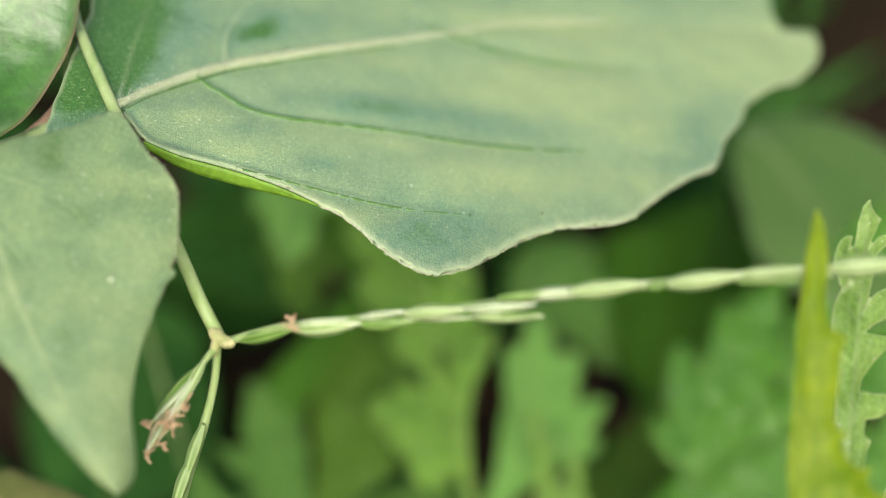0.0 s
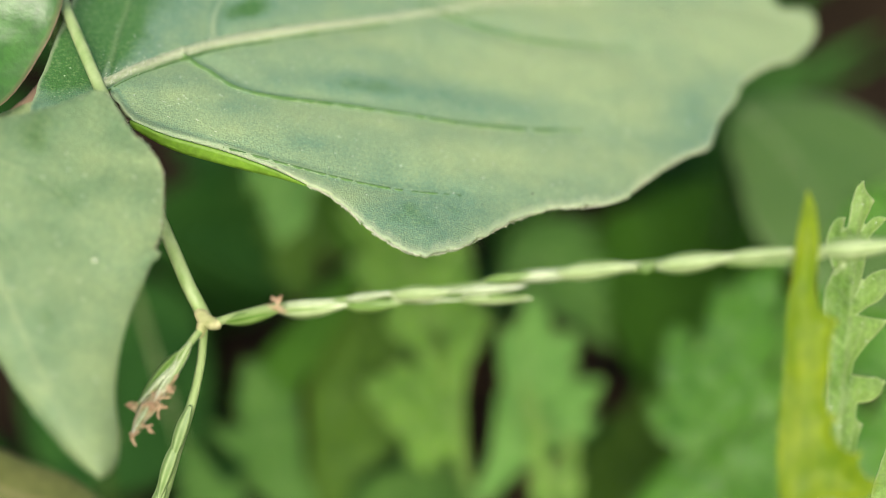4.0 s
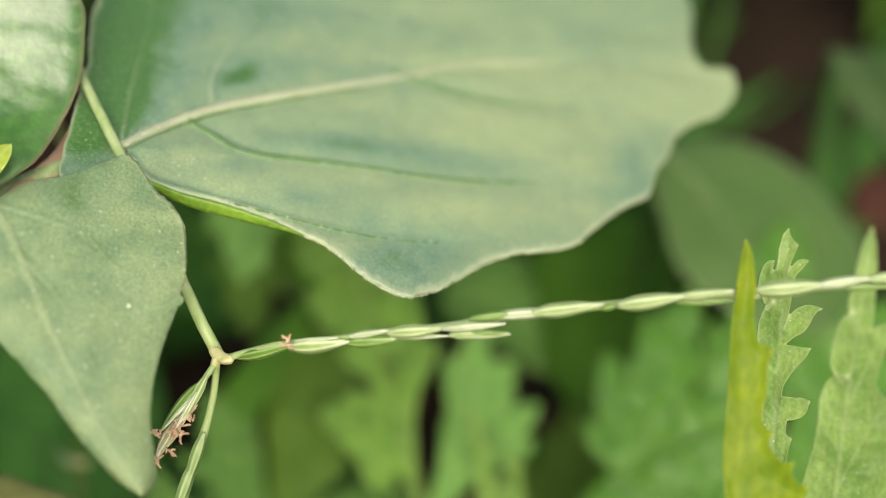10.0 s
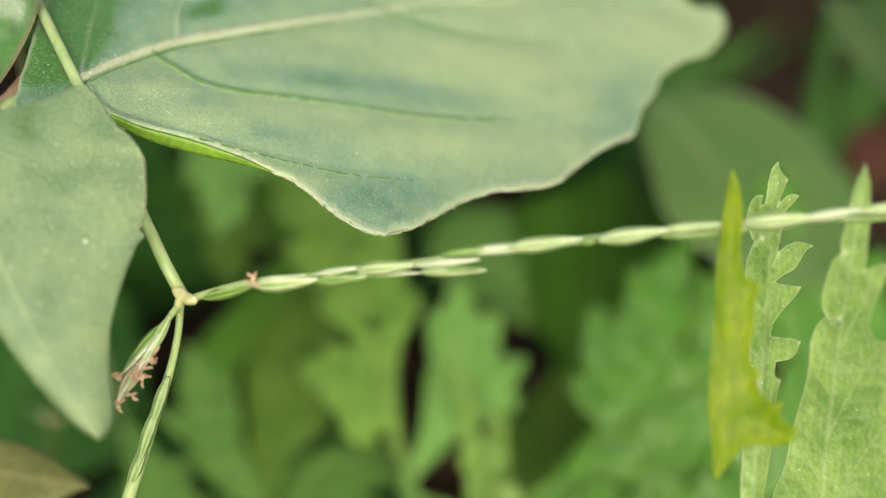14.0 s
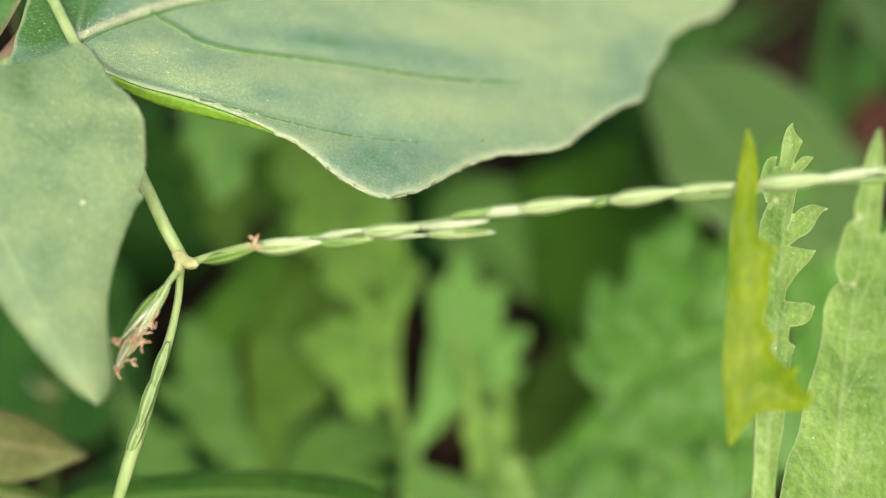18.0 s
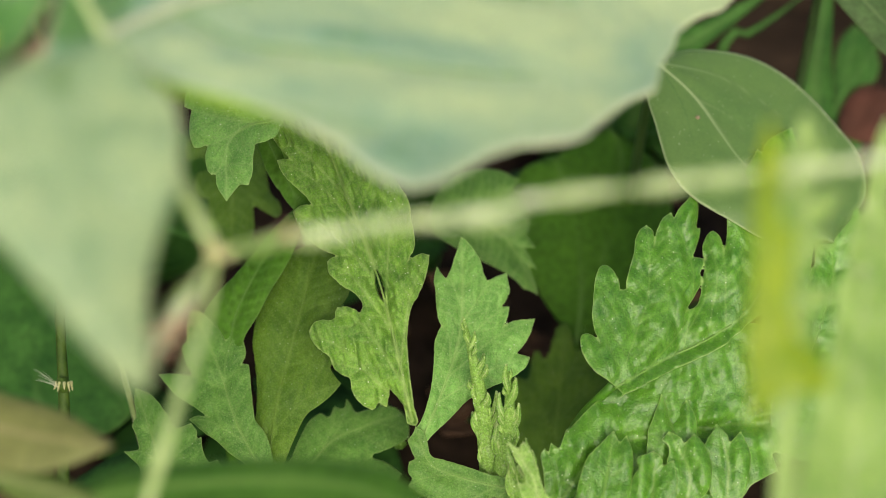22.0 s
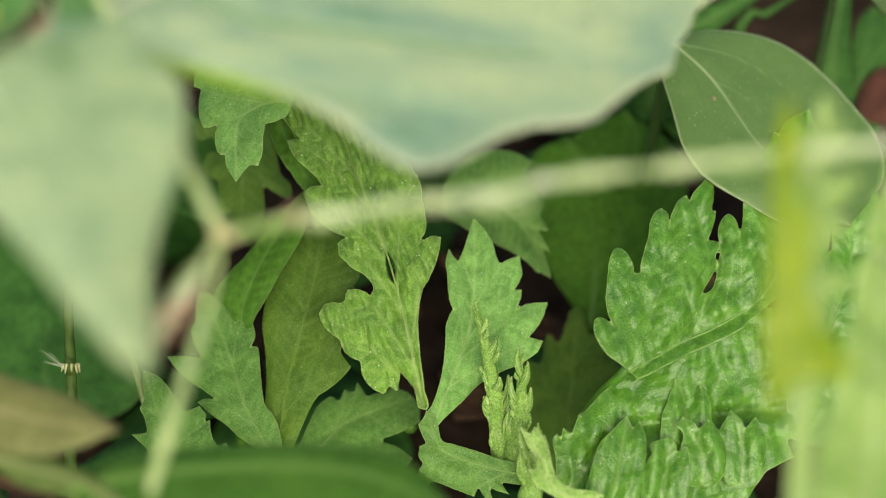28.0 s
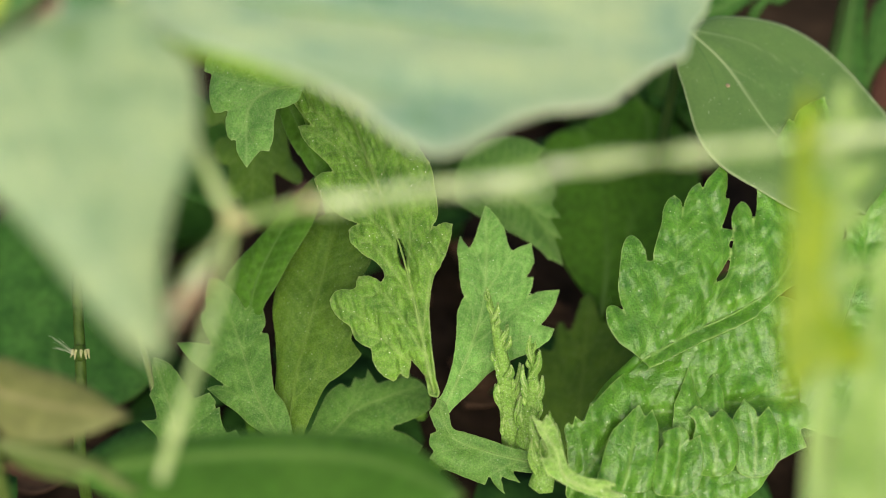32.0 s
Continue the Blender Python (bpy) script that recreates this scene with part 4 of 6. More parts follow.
    for a, b in zip([(-17.2, -8.3, -1.0), (-17.9, -10.2, -1.3), (-18.7, -12.6, -1.9)], [(-18.4, -11.9, -1.5), (-19.2, -13.9, -1.9), (-20.2, -16.02, -3.2)]):
        husk(a, b, down, 0.95, 0.9, SHEATH)
    rng = random.Random(4)
    for p, many in (((-11.49, -2.47, 4.2), 7), ((-17.43, -6.85, 2.6), 5), ((-18.08, -8.05, 2.8), 6), ((-18.55, -7.65, 2.9), 7), ((-19.39, -8.06, 2.6), 5), ((-18.82, -8.97, 2.7), 5), ((-19.52, -9.59, 2.8), 4)):
        allv, allf, k = [], [], 0
        for _ in range(many):
            q = np.array(p) + [rng.gauss(0, 0.1), rng.gauss(0, 0.14), rng.gauss(0, 0.06)]
            d = np.array([rng.gauss(0, 1), rng.gauss(0, 1), rng.gauss(0, 0.4)])
            d *= rng.uniform(0.28, 0.5) / np.linalg.norm(d)
            v, f = tube_mesh([q, q + d * 0.5 + [0.05, 0, 0.02], q + d, q + d * 1.25 + [0.06, -0.05, 0]], (0.07, 0.05, 0.08, 0.03), 9, 6)
            allv.append(v)
            allf += [tuple(i + k for i in face) for face in f]
            k += len(v)
        part("anther", np.vstack(allv), allf, ANTHER, grass, "withered brown anthers")


build_grass()


# ---- mugwort behind, in the middle of the view ----
def build_middle_mugwort():
    base = (-5.33, -30.93, -72)
    wort = thing("mugwort", soil_below(base), "young mugwort with cut, toothed green leaves", "plant", "mugwort plants")
    tube("stem", [soil_below(base), base, *[(-2.14, -29.15, -68), (1.81, -28.3, -66)]], (1.1, 0.9, 0.8, 0.9), WORT, wort, "", 20, 10)
    contour_leaf("leaf", (-65.94, 0.1, -0.3), [(-4.91, -21.34), (-6.09, -15.78), (-7.07, -11.47), (-8.3, -7.08), (-9.99, -2.62), (-11.71, 1.92), (-14.35, 8.0), (-15.84, 11.84)],
                 [(-5.34, -21.5), (-5.61, -20.29), (-5.72, -19.71, 1), (-6.32, -18.97), (-6.86, -18.34), (-7.08, -17.81, 2), (-7.24, -18.97), (-7.41, -19.87, 1), (-7.85, -19.66), (-8.23, -19.29, 2), (-8.56, -19.98), (-8.83, -20.14, 1), (-9.59, -19.67), (-10.36, -18.98), (-10.75, -18.03), (-10.92, -17.01, 2), (-11.7, -16.64), (-12.47, -16.1), (-12.76, -15.46, 1), (-13.09, -14.81), (-13.71, -14.44), (-14.6, -13.62), (-15.01, -12.54, 1), (-14.57, -11.78), (-13.74, -11.45), (-12.96, -11.51), (-12.4, -11.24, 2), (-12.41, -10.69), (-12.19, -10.25, 1), (-11.52, -10.15), (-10.74, -10.31), (-9.96, -10.81, 2), (-9.68, -10.04), (-10.08, -9.27), (-10.8, -8.61), (-11.65, -8.17), (-12.38, -7.56), (-13.06, -6.84), (-13.24, -5.78, 1), (-12.79, -5.34), (-12.12, -5.18, 2)],
                 [(-13.08, -4.84), (-14.04, -4.33), (-15.06, -3.6), (-16.04, -2.47), (-16.75, -0.77, 1), (-16.13, -0.2), (-15.39, -0.04), (-14.71, -0.16, 2), (-15.58, 0.93), (-16.85, 2.08), (-17.9, 3.24), (-18.44, 4.51, 1), (-17.58, 4.67), (-16.89, 4.49, 2), (-17.94, 5.54), (-18.65, 6.48), (-19.07, 7.07, 1), (-18.69, 8.64), (-17.85, 10.39), (-16.14, 12.14), (-13.53, 13.1, 1), (-11.78, 11.78), (-10.04, 9.41), (-8.31, 6.48), (-7.06, 3.59), (-6.04, 1.87), (-5.37, 0.84, 1), (-5.03, -0.07), (-4.87, -1.53), (-4.6, -3.21), (-4.6, -4.38), (-5.05, -5.33), (-5.28, -5.82, 2), (-4.66, -5.38), (-3.83, -5.05), (-3.1, -5.17, 1), (-3.22, -6.27), (-3.51, -7.38), (-4.07, -8.75), (-4.85, -10.11), (-5.19, -11.47), (-5.37, -13.63), (-5.11, -16.85), (-4.79, -19.5), (-4.42, -21.49)], WORT, wort, crinkle=5.0, wave=1.0, vein=0.6, rib_width=0.2, seed=3.0, cell=0.12, slits=[(-8.41, -6.53, -7.68, -9.67, 0.45)], quilt=0.12, fold=0.6)
    contour_leaf("leaf", (-75.7, -0.2, -0.4), [(-4.07, -23.53), (-1.95, -19.17), (-0.16, -14.23), (0.38, -9.13), (0.34, -4.49)],
                 [(-4.52, -23.68), (-4.69, -22.71), (-3.95, -21.55), (-3.26, -19.67), (-2.84, -17.5), (-2.65, -15.29), (-2.58, -14.17), (-2.29, -13.34), (-1.87, -12.62, 1), (-2.21, -11.71), (-2.32, -10.8), (-2.42, -9.09), (-2.58, -7.94), (-2.28, -6.56, 1), (-1.87, -7.26), (-1.3, -7.96, 2), (-0.81, -6.81), (-0.32, -5.36), (0.36, -3.44, 1)],
                 [(1.17, -4.21), (2.16, -5.68), (2.6, -7.32), (2.99, -8.14, 2), (3.89, -7.69), (5.03, -7.35, 1), (5.18, -8.34), (5.28, -9.21), (4.78, -10.24), (4.35, -10.75, 2), (5.23, -10.82, 1), (4.97, -11.96), (4.47, -12.97, 2), (5.72, -12.26), (7.86, -12.07, 1), (7.28, -13.54), (6.54, -14.66), (5.75, -15.49, 2), (7.2, -15.91, 1), (6.47, -17.07), (4.69, -18.14), (2.87, -18.86), (0.61, -20.06), (-1.12, -21.64), (-2.83, -23.04), (-3.68, -23.87)], WORT_GREY, wort, crinkle=2.0, wave=0.9, vein=0.7, seed=5.0, cell=0.14, fold=0.34, quilt=0.07)
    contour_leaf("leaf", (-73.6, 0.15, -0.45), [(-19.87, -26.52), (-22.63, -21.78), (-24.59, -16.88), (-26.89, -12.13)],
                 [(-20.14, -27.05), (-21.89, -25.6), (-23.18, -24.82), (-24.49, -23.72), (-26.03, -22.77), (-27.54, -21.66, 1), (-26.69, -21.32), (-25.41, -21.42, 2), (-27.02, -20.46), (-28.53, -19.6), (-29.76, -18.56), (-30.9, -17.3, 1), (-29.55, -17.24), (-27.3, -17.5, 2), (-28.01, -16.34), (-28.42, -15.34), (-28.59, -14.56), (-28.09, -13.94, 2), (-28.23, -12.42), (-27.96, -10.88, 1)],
                 [(-26.64, -11.16), (-25.03, -12.58), (-24.08, -13.99, 2), (-23.46, -13.31), (-22.76, -13.14, 1), (-22.2, -14.09), (-21.97, -15.32), (-22.45, -16.37, 2), (-21.64, -16.32), (-21.34, -17.97), (-21.1, -19.6), (-20.74, -21.65, 2), (-19.42, -23.35), (-18.75, -26.51)], WORT_SHADED, wort, seed=8.0, quilt=0.06)
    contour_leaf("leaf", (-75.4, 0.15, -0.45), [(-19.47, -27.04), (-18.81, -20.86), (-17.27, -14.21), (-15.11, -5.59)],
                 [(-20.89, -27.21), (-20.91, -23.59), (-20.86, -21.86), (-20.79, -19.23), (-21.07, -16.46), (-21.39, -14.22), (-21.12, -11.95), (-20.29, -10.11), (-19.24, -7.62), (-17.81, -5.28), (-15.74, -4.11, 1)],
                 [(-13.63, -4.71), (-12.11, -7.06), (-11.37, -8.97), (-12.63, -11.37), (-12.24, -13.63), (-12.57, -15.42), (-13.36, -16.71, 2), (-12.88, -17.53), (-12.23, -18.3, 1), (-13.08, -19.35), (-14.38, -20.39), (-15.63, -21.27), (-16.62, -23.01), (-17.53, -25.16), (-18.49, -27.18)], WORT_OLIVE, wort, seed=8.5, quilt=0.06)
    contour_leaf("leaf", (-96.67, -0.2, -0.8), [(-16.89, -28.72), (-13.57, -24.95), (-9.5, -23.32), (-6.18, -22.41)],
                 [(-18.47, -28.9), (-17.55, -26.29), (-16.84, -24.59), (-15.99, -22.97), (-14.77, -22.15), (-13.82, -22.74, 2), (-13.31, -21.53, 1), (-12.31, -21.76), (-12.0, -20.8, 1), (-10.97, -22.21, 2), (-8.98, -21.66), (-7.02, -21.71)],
                 [(-5.5, -23.19), (-5.39, -24.81, 1), (-7.27, -25.65), (-9.45, -26.37), (-7.8, -27.02), (-6.16, -28.25, 1), (-7.24, -28.98), (-12.08, -29.14)], WORT_SHADED, wort, seed=9.0, cell=0.2, quilt=0.06)
    contour_leaf("leaf", (-62, 0.2, -0.2), [(-18.42, 8.45), (-21.29, 7.93), (-23.29, 5.96), (-23.38, 0.57)],
                 [(-17.86, 10.15), (-22.52, 12.85), (-26.32, 12.65), (-27.64, 11.34), (-27.85, 10.07, 1), (-27.03, 9.76, 2), (-27.24, 8.61), (-27.15, 6.88), (-26.72, 5.84, 1), (-26.02, 5.95), (-25.33, 6.17, 2), (-25.54, 4.85), (-25.4, 3.71), (-24.92, 3.08, 1), (-24.52, 3.25, 2), (-24.33, 1.88), (-23.38, 0.4, 1)],
                 [(-22.82, 1.19), (-22.02, 2.08, 2), (-21.16, 2.01, 1), (-20.72, 3.2), (-20.68, 4.78), (-20.46, 6.15, 2), (-19.26, 6.47), (-18.12, 7.3)], WORT_GREY, wort, seed=11.0, cell=0.14, quilt=0.08)
    # other half of the leaf above, its shadow painted with a darker skin
    contour_leaf("leaf", (-68, 0.2, -0.2), [(-20.16, 7.97), (-18.34, 3.82), (-16.25, -0.05)],
                 [(-20.99, 7.69), (-20.37, 4.96), (-19.64, 3.25), (-18.79, 1.84, 1), (-18.44, 1.48), (-17.72, 0.31), (-17.07, -0.39, 1)],
                 [(-15.95, -0.98), (-14.48, -0.88, 1), (-15.08, 2.03), (-16.69, 4.38), (-18.37, 7.64)], SHADY, wort, seed=11.4, cell=0.2, quilt=0.04)
    tube("petiole", [*[(-18.45, 7.94, -69), (-17.29, 4.32, -72), (-16.33, -2.72, -78), (-11.95, -14.19, -86), (-6.28, -26.12, -80)]], (0.5, 0.55, 0.6, 0.7), WORT, wort, "", 24, 8)
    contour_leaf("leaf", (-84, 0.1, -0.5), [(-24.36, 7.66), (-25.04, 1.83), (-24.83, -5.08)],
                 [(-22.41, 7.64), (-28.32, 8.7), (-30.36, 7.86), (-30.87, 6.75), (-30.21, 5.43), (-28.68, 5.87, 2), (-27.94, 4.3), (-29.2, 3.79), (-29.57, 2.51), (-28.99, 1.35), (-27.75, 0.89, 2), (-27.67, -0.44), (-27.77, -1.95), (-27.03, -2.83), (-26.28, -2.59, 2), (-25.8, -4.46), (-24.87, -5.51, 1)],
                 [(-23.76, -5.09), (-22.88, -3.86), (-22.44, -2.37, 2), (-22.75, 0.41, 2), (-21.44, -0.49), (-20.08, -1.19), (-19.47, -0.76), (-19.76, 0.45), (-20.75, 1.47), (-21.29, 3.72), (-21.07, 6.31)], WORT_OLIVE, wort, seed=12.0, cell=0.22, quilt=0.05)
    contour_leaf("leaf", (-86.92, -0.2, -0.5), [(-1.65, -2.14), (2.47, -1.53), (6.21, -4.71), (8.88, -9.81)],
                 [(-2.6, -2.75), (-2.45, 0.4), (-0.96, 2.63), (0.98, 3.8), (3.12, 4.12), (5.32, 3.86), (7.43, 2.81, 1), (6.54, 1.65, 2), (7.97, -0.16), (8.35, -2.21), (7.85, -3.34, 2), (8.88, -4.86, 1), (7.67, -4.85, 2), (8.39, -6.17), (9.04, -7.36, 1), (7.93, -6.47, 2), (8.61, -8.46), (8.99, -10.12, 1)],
                 [(8.07, -9.56), (7.44, -9.43, 1), (6.53, -8.43), (4.86, -7.3), (2.37, -6.04), (-0.12, -4.77)], WORT_SHADED, wort, seed=13.0, cell=0.18, quilt=0.06)
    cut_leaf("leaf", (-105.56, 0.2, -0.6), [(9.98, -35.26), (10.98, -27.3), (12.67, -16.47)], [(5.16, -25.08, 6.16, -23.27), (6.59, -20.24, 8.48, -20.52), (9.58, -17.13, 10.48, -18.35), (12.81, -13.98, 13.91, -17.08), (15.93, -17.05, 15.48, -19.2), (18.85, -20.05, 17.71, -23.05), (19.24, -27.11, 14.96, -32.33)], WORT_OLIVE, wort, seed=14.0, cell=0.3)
    contour_leaf("leaf", (-68.14, 0, -0.2), [(4.7, -28.22), (0.09, -27.05), (-3.18, -25.72), (-4.37, -22.78)],
                 [(4.96, -29.07), (2.52, -28.96, 2), (3.38, -30.07, 1), (2.24, -29.7), (1.43, -29.27, 2), (1.85, -31.12, 1), (1.04, -30.33), (0.4, -29.27, 2), (-0.04, -30.22, 1), (-2.37, -29.32), (-4.38, -28.42), (-5.36, -27.68, 1), (-4.92, -27.04, 2), (-5.36, -26.35), (-5.25, -25.45, 1), (-4.65, -25.24, 2), (-5.09, -24.28), (-5.41, -23.42, 1), (-4.92, -22.89), (-4.59, -22.09, 1)],
                 [(-3.83, -22.52), (-3.45, -23.59), (-3.12, -24.92), (-1.81, -25.35), (0.09, -25.88), (2.27, -26.63), (4.44, -27.32)], WORT_SHADED, wort, seed=15.0, cell=0.16, quilt=0.08)
    contour_leaf("leaf", (-64, 0.1, -0.4), [(9.41, -28.93), (6.94, -27.69), (6.23, -25.53), (4.61, -23.12)],
                 [(9.9, -29.49), (7.91, -28.86), (6.17, -28.03), (5.33, -27.37), (4.8, -26.13, 1), (5.56, -26.12), (5.48, -25.3), (4.74, -24.1), (4.06, -22.44, 1)],
                 [(4.67, -22.88), (5.02, -23.22, 2), (5.5, -22.43, 1), (6.29, -23.59), (6.84, -25.52), (7.56, -27.2), (8.95, -27.8), (10.45, -27.97), (11.64, -28.42, 1), (10.68, -28.63, 2), (12.3, -29.31, 1), (11.14, -29.57)], DOWNY, wort, seed=15.5, cell=0.14, label='tender young leaf', quilt=0.1)
    # the growing tip: a spire of tiny furled leaves
    rng = random.Random(9)
    for foot, tip, many in (((2.96, -27.18, -66), (0.16, -11.18, -62), 24), ((4.04, -27.04, -65), (4.48, -16.44, -61), 20), ((5.22, -29.94, -60), (6.16, -23.21, -58), 14)):
        foot, tip = np.array(foot), np.array(tip)
        tube("shoot", [foot, (foot + tip) / 2 + [0.3, 0, 0], tip], (1.3, 0.8, 0.15), DOWNY, wort, "pale downy growing tip", 16, 8)
        for k in range(many):
            s = 0.05 + 0.9 * k / many
            p = foot + (tip - foot) * s + [rng.gauss(0, 0.25), 0, 0.3]
            side = rng.choice((-1, 1))
            big = (1.35 - 0.85 * s) * rng.uniform(0.6, 1.3)
            d = np.array([side * rng.uniform(0.2, 1.2), rng.uniform(1.5, 3.4), rng.uniform(0.1, 1.2)]) * big
            n = 9
            c = spline([p, p + d * 0.55 + [side * 0.35 * big, 0, 0.3], p + d], n)
            w = 0.42 * big * np.sin(np.pi * np.clip(np.linspace(0.08, 1, n), 0, 0.97)) ** 0.7
            across = np.array([0.75, -0.45 * side, 0.1])
            v = np.vstack([c + across * w[:, None] * q + np.array([0, 0, 0.6]) * (w * abs(q))[:, None] for q in (-1, -0.5, 0, 0.5, 1)])
            f = [(r * n + i, r * n + i + 1, (r + 1) * n + i + 1, (r + 1) * n + i) for r in range(4) for i in range(n - 1)]
            value = np.zeros(len(v))
            value[2 * n:3 * n] = 0.6
            value[n - 1::n] = 0.9
            part("leaflet", v, f, DOWNY, wort, "", {"vein": value, "mottle": np.full(len(v), rng.uniform(-0.2, 0.2))}, 0.12)


build_middle_mugwort()


def build_side_weeds():
    wort = thing("mugwort", soil_below((-31.59, -30.29, -70)), "small mugwort shoot with greyish cut leaves", "plant", "mugwort plants")
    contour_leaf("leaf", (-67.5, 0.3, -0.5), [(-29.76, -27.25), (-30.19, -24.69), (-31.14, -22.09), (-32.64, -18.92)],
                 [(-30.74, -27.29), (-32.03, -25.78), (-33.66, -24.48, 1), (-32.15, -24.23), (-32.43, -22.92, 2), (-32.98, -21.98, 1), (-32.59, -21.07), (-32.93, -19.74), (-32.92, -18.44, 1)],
                 [(-32.0, -18.74), (-30.95, -19.21), (-29.49, -20.67), (-28.5, -22.23, 2), (-28.04, -22.11), (-26.91, -21.66, 1), (-26.28, -22.43), (-26.4, -23.22, 2), (-25.78, -22.94, 1), (-25.47, -24.28), (-24.84, -25.29, 2), (-24.01, -24.91, 1), (-23.35, -26.52)], WORT_SHADED, wort, seed=16.0, cell=0.16, quilt=0.06)
    stalk("stem", (-30.39, -28.83, -68), WORT, wort, (0.6, 0.8))

    plant = thing("bright_mugwort", soil_below((11.34, -31.07, -65)), "bright green mugwort with puckered woolly leaves", "plant", "mugwort plants")
    tube("stem", [soil_below((11.34, -31.07, -65)), *[(11.34, -31.07, -65), (9.19, -27.82, -66), (11.5, -22.17, -66), (14.87, -17.94, -63)]], (1.0, 0.9, 0.6, 0.5), BRIGHT, plant, "", 40, 8)
    contour_leaf("leaf", (-66.12, -0.2, -0.45), [(14.93, -18.18), (19.31, -16.07), (25.27, -13.52), (30.34, -9.75), (33.88, -1.79), (35.93, 7.51)],
                 [(15.63, -18.72), (13.87, -17.2), (12.79, -16.44), (11.91, -15.1), (11.57, -14.03), (11.72, -13.23), (12.24, -12.97), (12.96, -13.26), (13.65, -13.97, 2), (13.15, -12.72), (12.96, -11.1), (13.24, -8.92), (13.56, -7.27), (14.3, -6.39), (15.2, -6.74), (15.83, -7.86), (15.94, -8.91, 2), (16.58, -8.81, 2), (16.63, -7.87), (17.05, -6.76), (17.62, -5.09), (17.95, -3.68), (18.47, -2.83), (19.14, -2.44, 1), (19.75, -3.13), (19.76, -4.6, 2), (20.24, -2.84), (20.91, -1.7), (21.78, -1.19, 1), (21.98, -1.77, 2), (22.77, -0.67), (23.75, 0.31), (24.58, 0.95, 1), (24.7, -0.57), (24.55, -1.72), (24.28, -2.76, 2)],
                 [(24.82, -2.77, 1), (24.48, -4.02), (23.69, -5.72, 2), (25.04, -5.91, 1), (24.39, -7.31, 2), (24.55, -8.15, 1), (23.55, -9.64), (22.5, -11.11, 2), (23.89, -10.48), (24.52, -8.54), (24.92, -6.58), (24.97, -4.6), (25.93, -3.12), (26.83, -3.76), (27.04, -5.48, 2), (27.52, -3.48), (27.77, 0.0), (28.39, 2.83, 1), (29.34, 1.88, 2), (30.43, 3.67), (31.71, 5.42, 1), (32.17, 4.99, 2), (33.2, 6.57), (36.04, 7.94, 1), (36.52, 5.37), (36.91, 0.56), (36.68, -4.14), (35.56, -8.71), (33.68, -12.04), (30.9, -11.3), (25.6, -14.7), (19.6, -17.2), (15.3, -19.0)], BRIGHT, plant, seed=17.0, cell=0.14, wave=0.9, fold=0.7, quilt=0.04, pucker=0.42, vein=0.4, comb=(-0.25, 1))
    contour_leaf("leaf", (-68.4, -0.1, -0.33), [(8.06, -31.11), (13.1, -24.78), (21.13, -22.9), (32.14, -21.81)],
                 [(8.3, -31.6), (7.9, -28.91), (7.76, -26.18), (7.56, -24.66), (7.97, -24.06, 1), (8.33, -24.68, 2), (8.67, -23.52, 1), (9.35, -24.19, 2), (10.18, -22.42, 1), (10.76, -22.07), (11.96, -20.89), (13.43, -19.6), (14.82, -18.8), (16.09, -17.9), (18.16, -16.7), (20.05, -15.8), (22.56, -14.6), (25.75, -13.3), (28.6, -12.3), (31.5, -13.4), (33.8, -17.5, 1)],
                 [(32.07, -22.33), (33.46, -23.15, 1), (31.79, -24.41), (30.54, -25.16, 2), (31.02, -26.71, 1), (28.52, -27.66), (27.21, -29.14), (24.15, -31.53), (15.81, -32.76)], BRIGHT, plant, seed=18.0, cell=0.16, wave=1.0, fold=0.7, quilt=0.04, pucker=0.42, vein=0.3, ridge=False, label='broad puckered leaf with woolly lobes', comb=(-0.15, 1))
    contour_leaf("lobe", (-64.45, -0.1, -0.267), [(12.86, -29.95), (13.48, -27.35), (14.68, -22.34)],
                 [(10.67, -29.89), (10.91, -27.28), (11.93, -24.67), (13.36, -23.38), (14.68, -22.34, 1)],
                 [(15.19, -23.58, 2), (15.89, -22.74, 1), (16.37, -24.77), (16.05, -27.41), (15.07, -30.01)], BRIGHT, plant, seed=18.2, cell=0.14, wave=0.7, fold=0.5, quilt=0.04, pucker=0.4, vein=0.4, ridge=False, comb=(0.25, 1))
    contour_leaf("lobe", (-61.67, -0.1, -0.179), [(17.67, -30.32), (18.28, -27.27), (18.38, -24.2)],
                 [(15.87, -30.27), (16.12, -27.09), (16.83, -25.66, 2), (16.75, -24.7), (18.38, -24.2, 1)],
                 [(19.08, -24.75), (19.28, -25.61, 2), (20.3, -25.05, 1), (20.45, -27.46), (19.47, -30.36)], BRIGHT, plant, seed=19.2, cell=0.14, wave=0.7, fold=0.5, quilt=0.04, pucker=0.4, vein=0.4, ridge=False, comb=(0.1, 1))
    contour_leaf("lobe", (-64.52, -0.1, -0.214), [(20.2, -25.32), (20.53, -22.34), (19.68, -19.05)],
                 [(18.21, -25.55), (18.08, -22.84), (18.63, -21.49, 2), (19.68, -19.05, 1)],
                 [(20.25, -20.59), (20.61, -21.69, 2), (22.11, -19.64, 1), (23.0, -21.85), (22.19, -25.1)], BRIGHT, plant, seed=20.2, cell=0.14, wave=0.7, fold=0.5, quilt=0.04, pucker=0.4, vein=0.4, ridge=False, comb=(-0.1, 1))
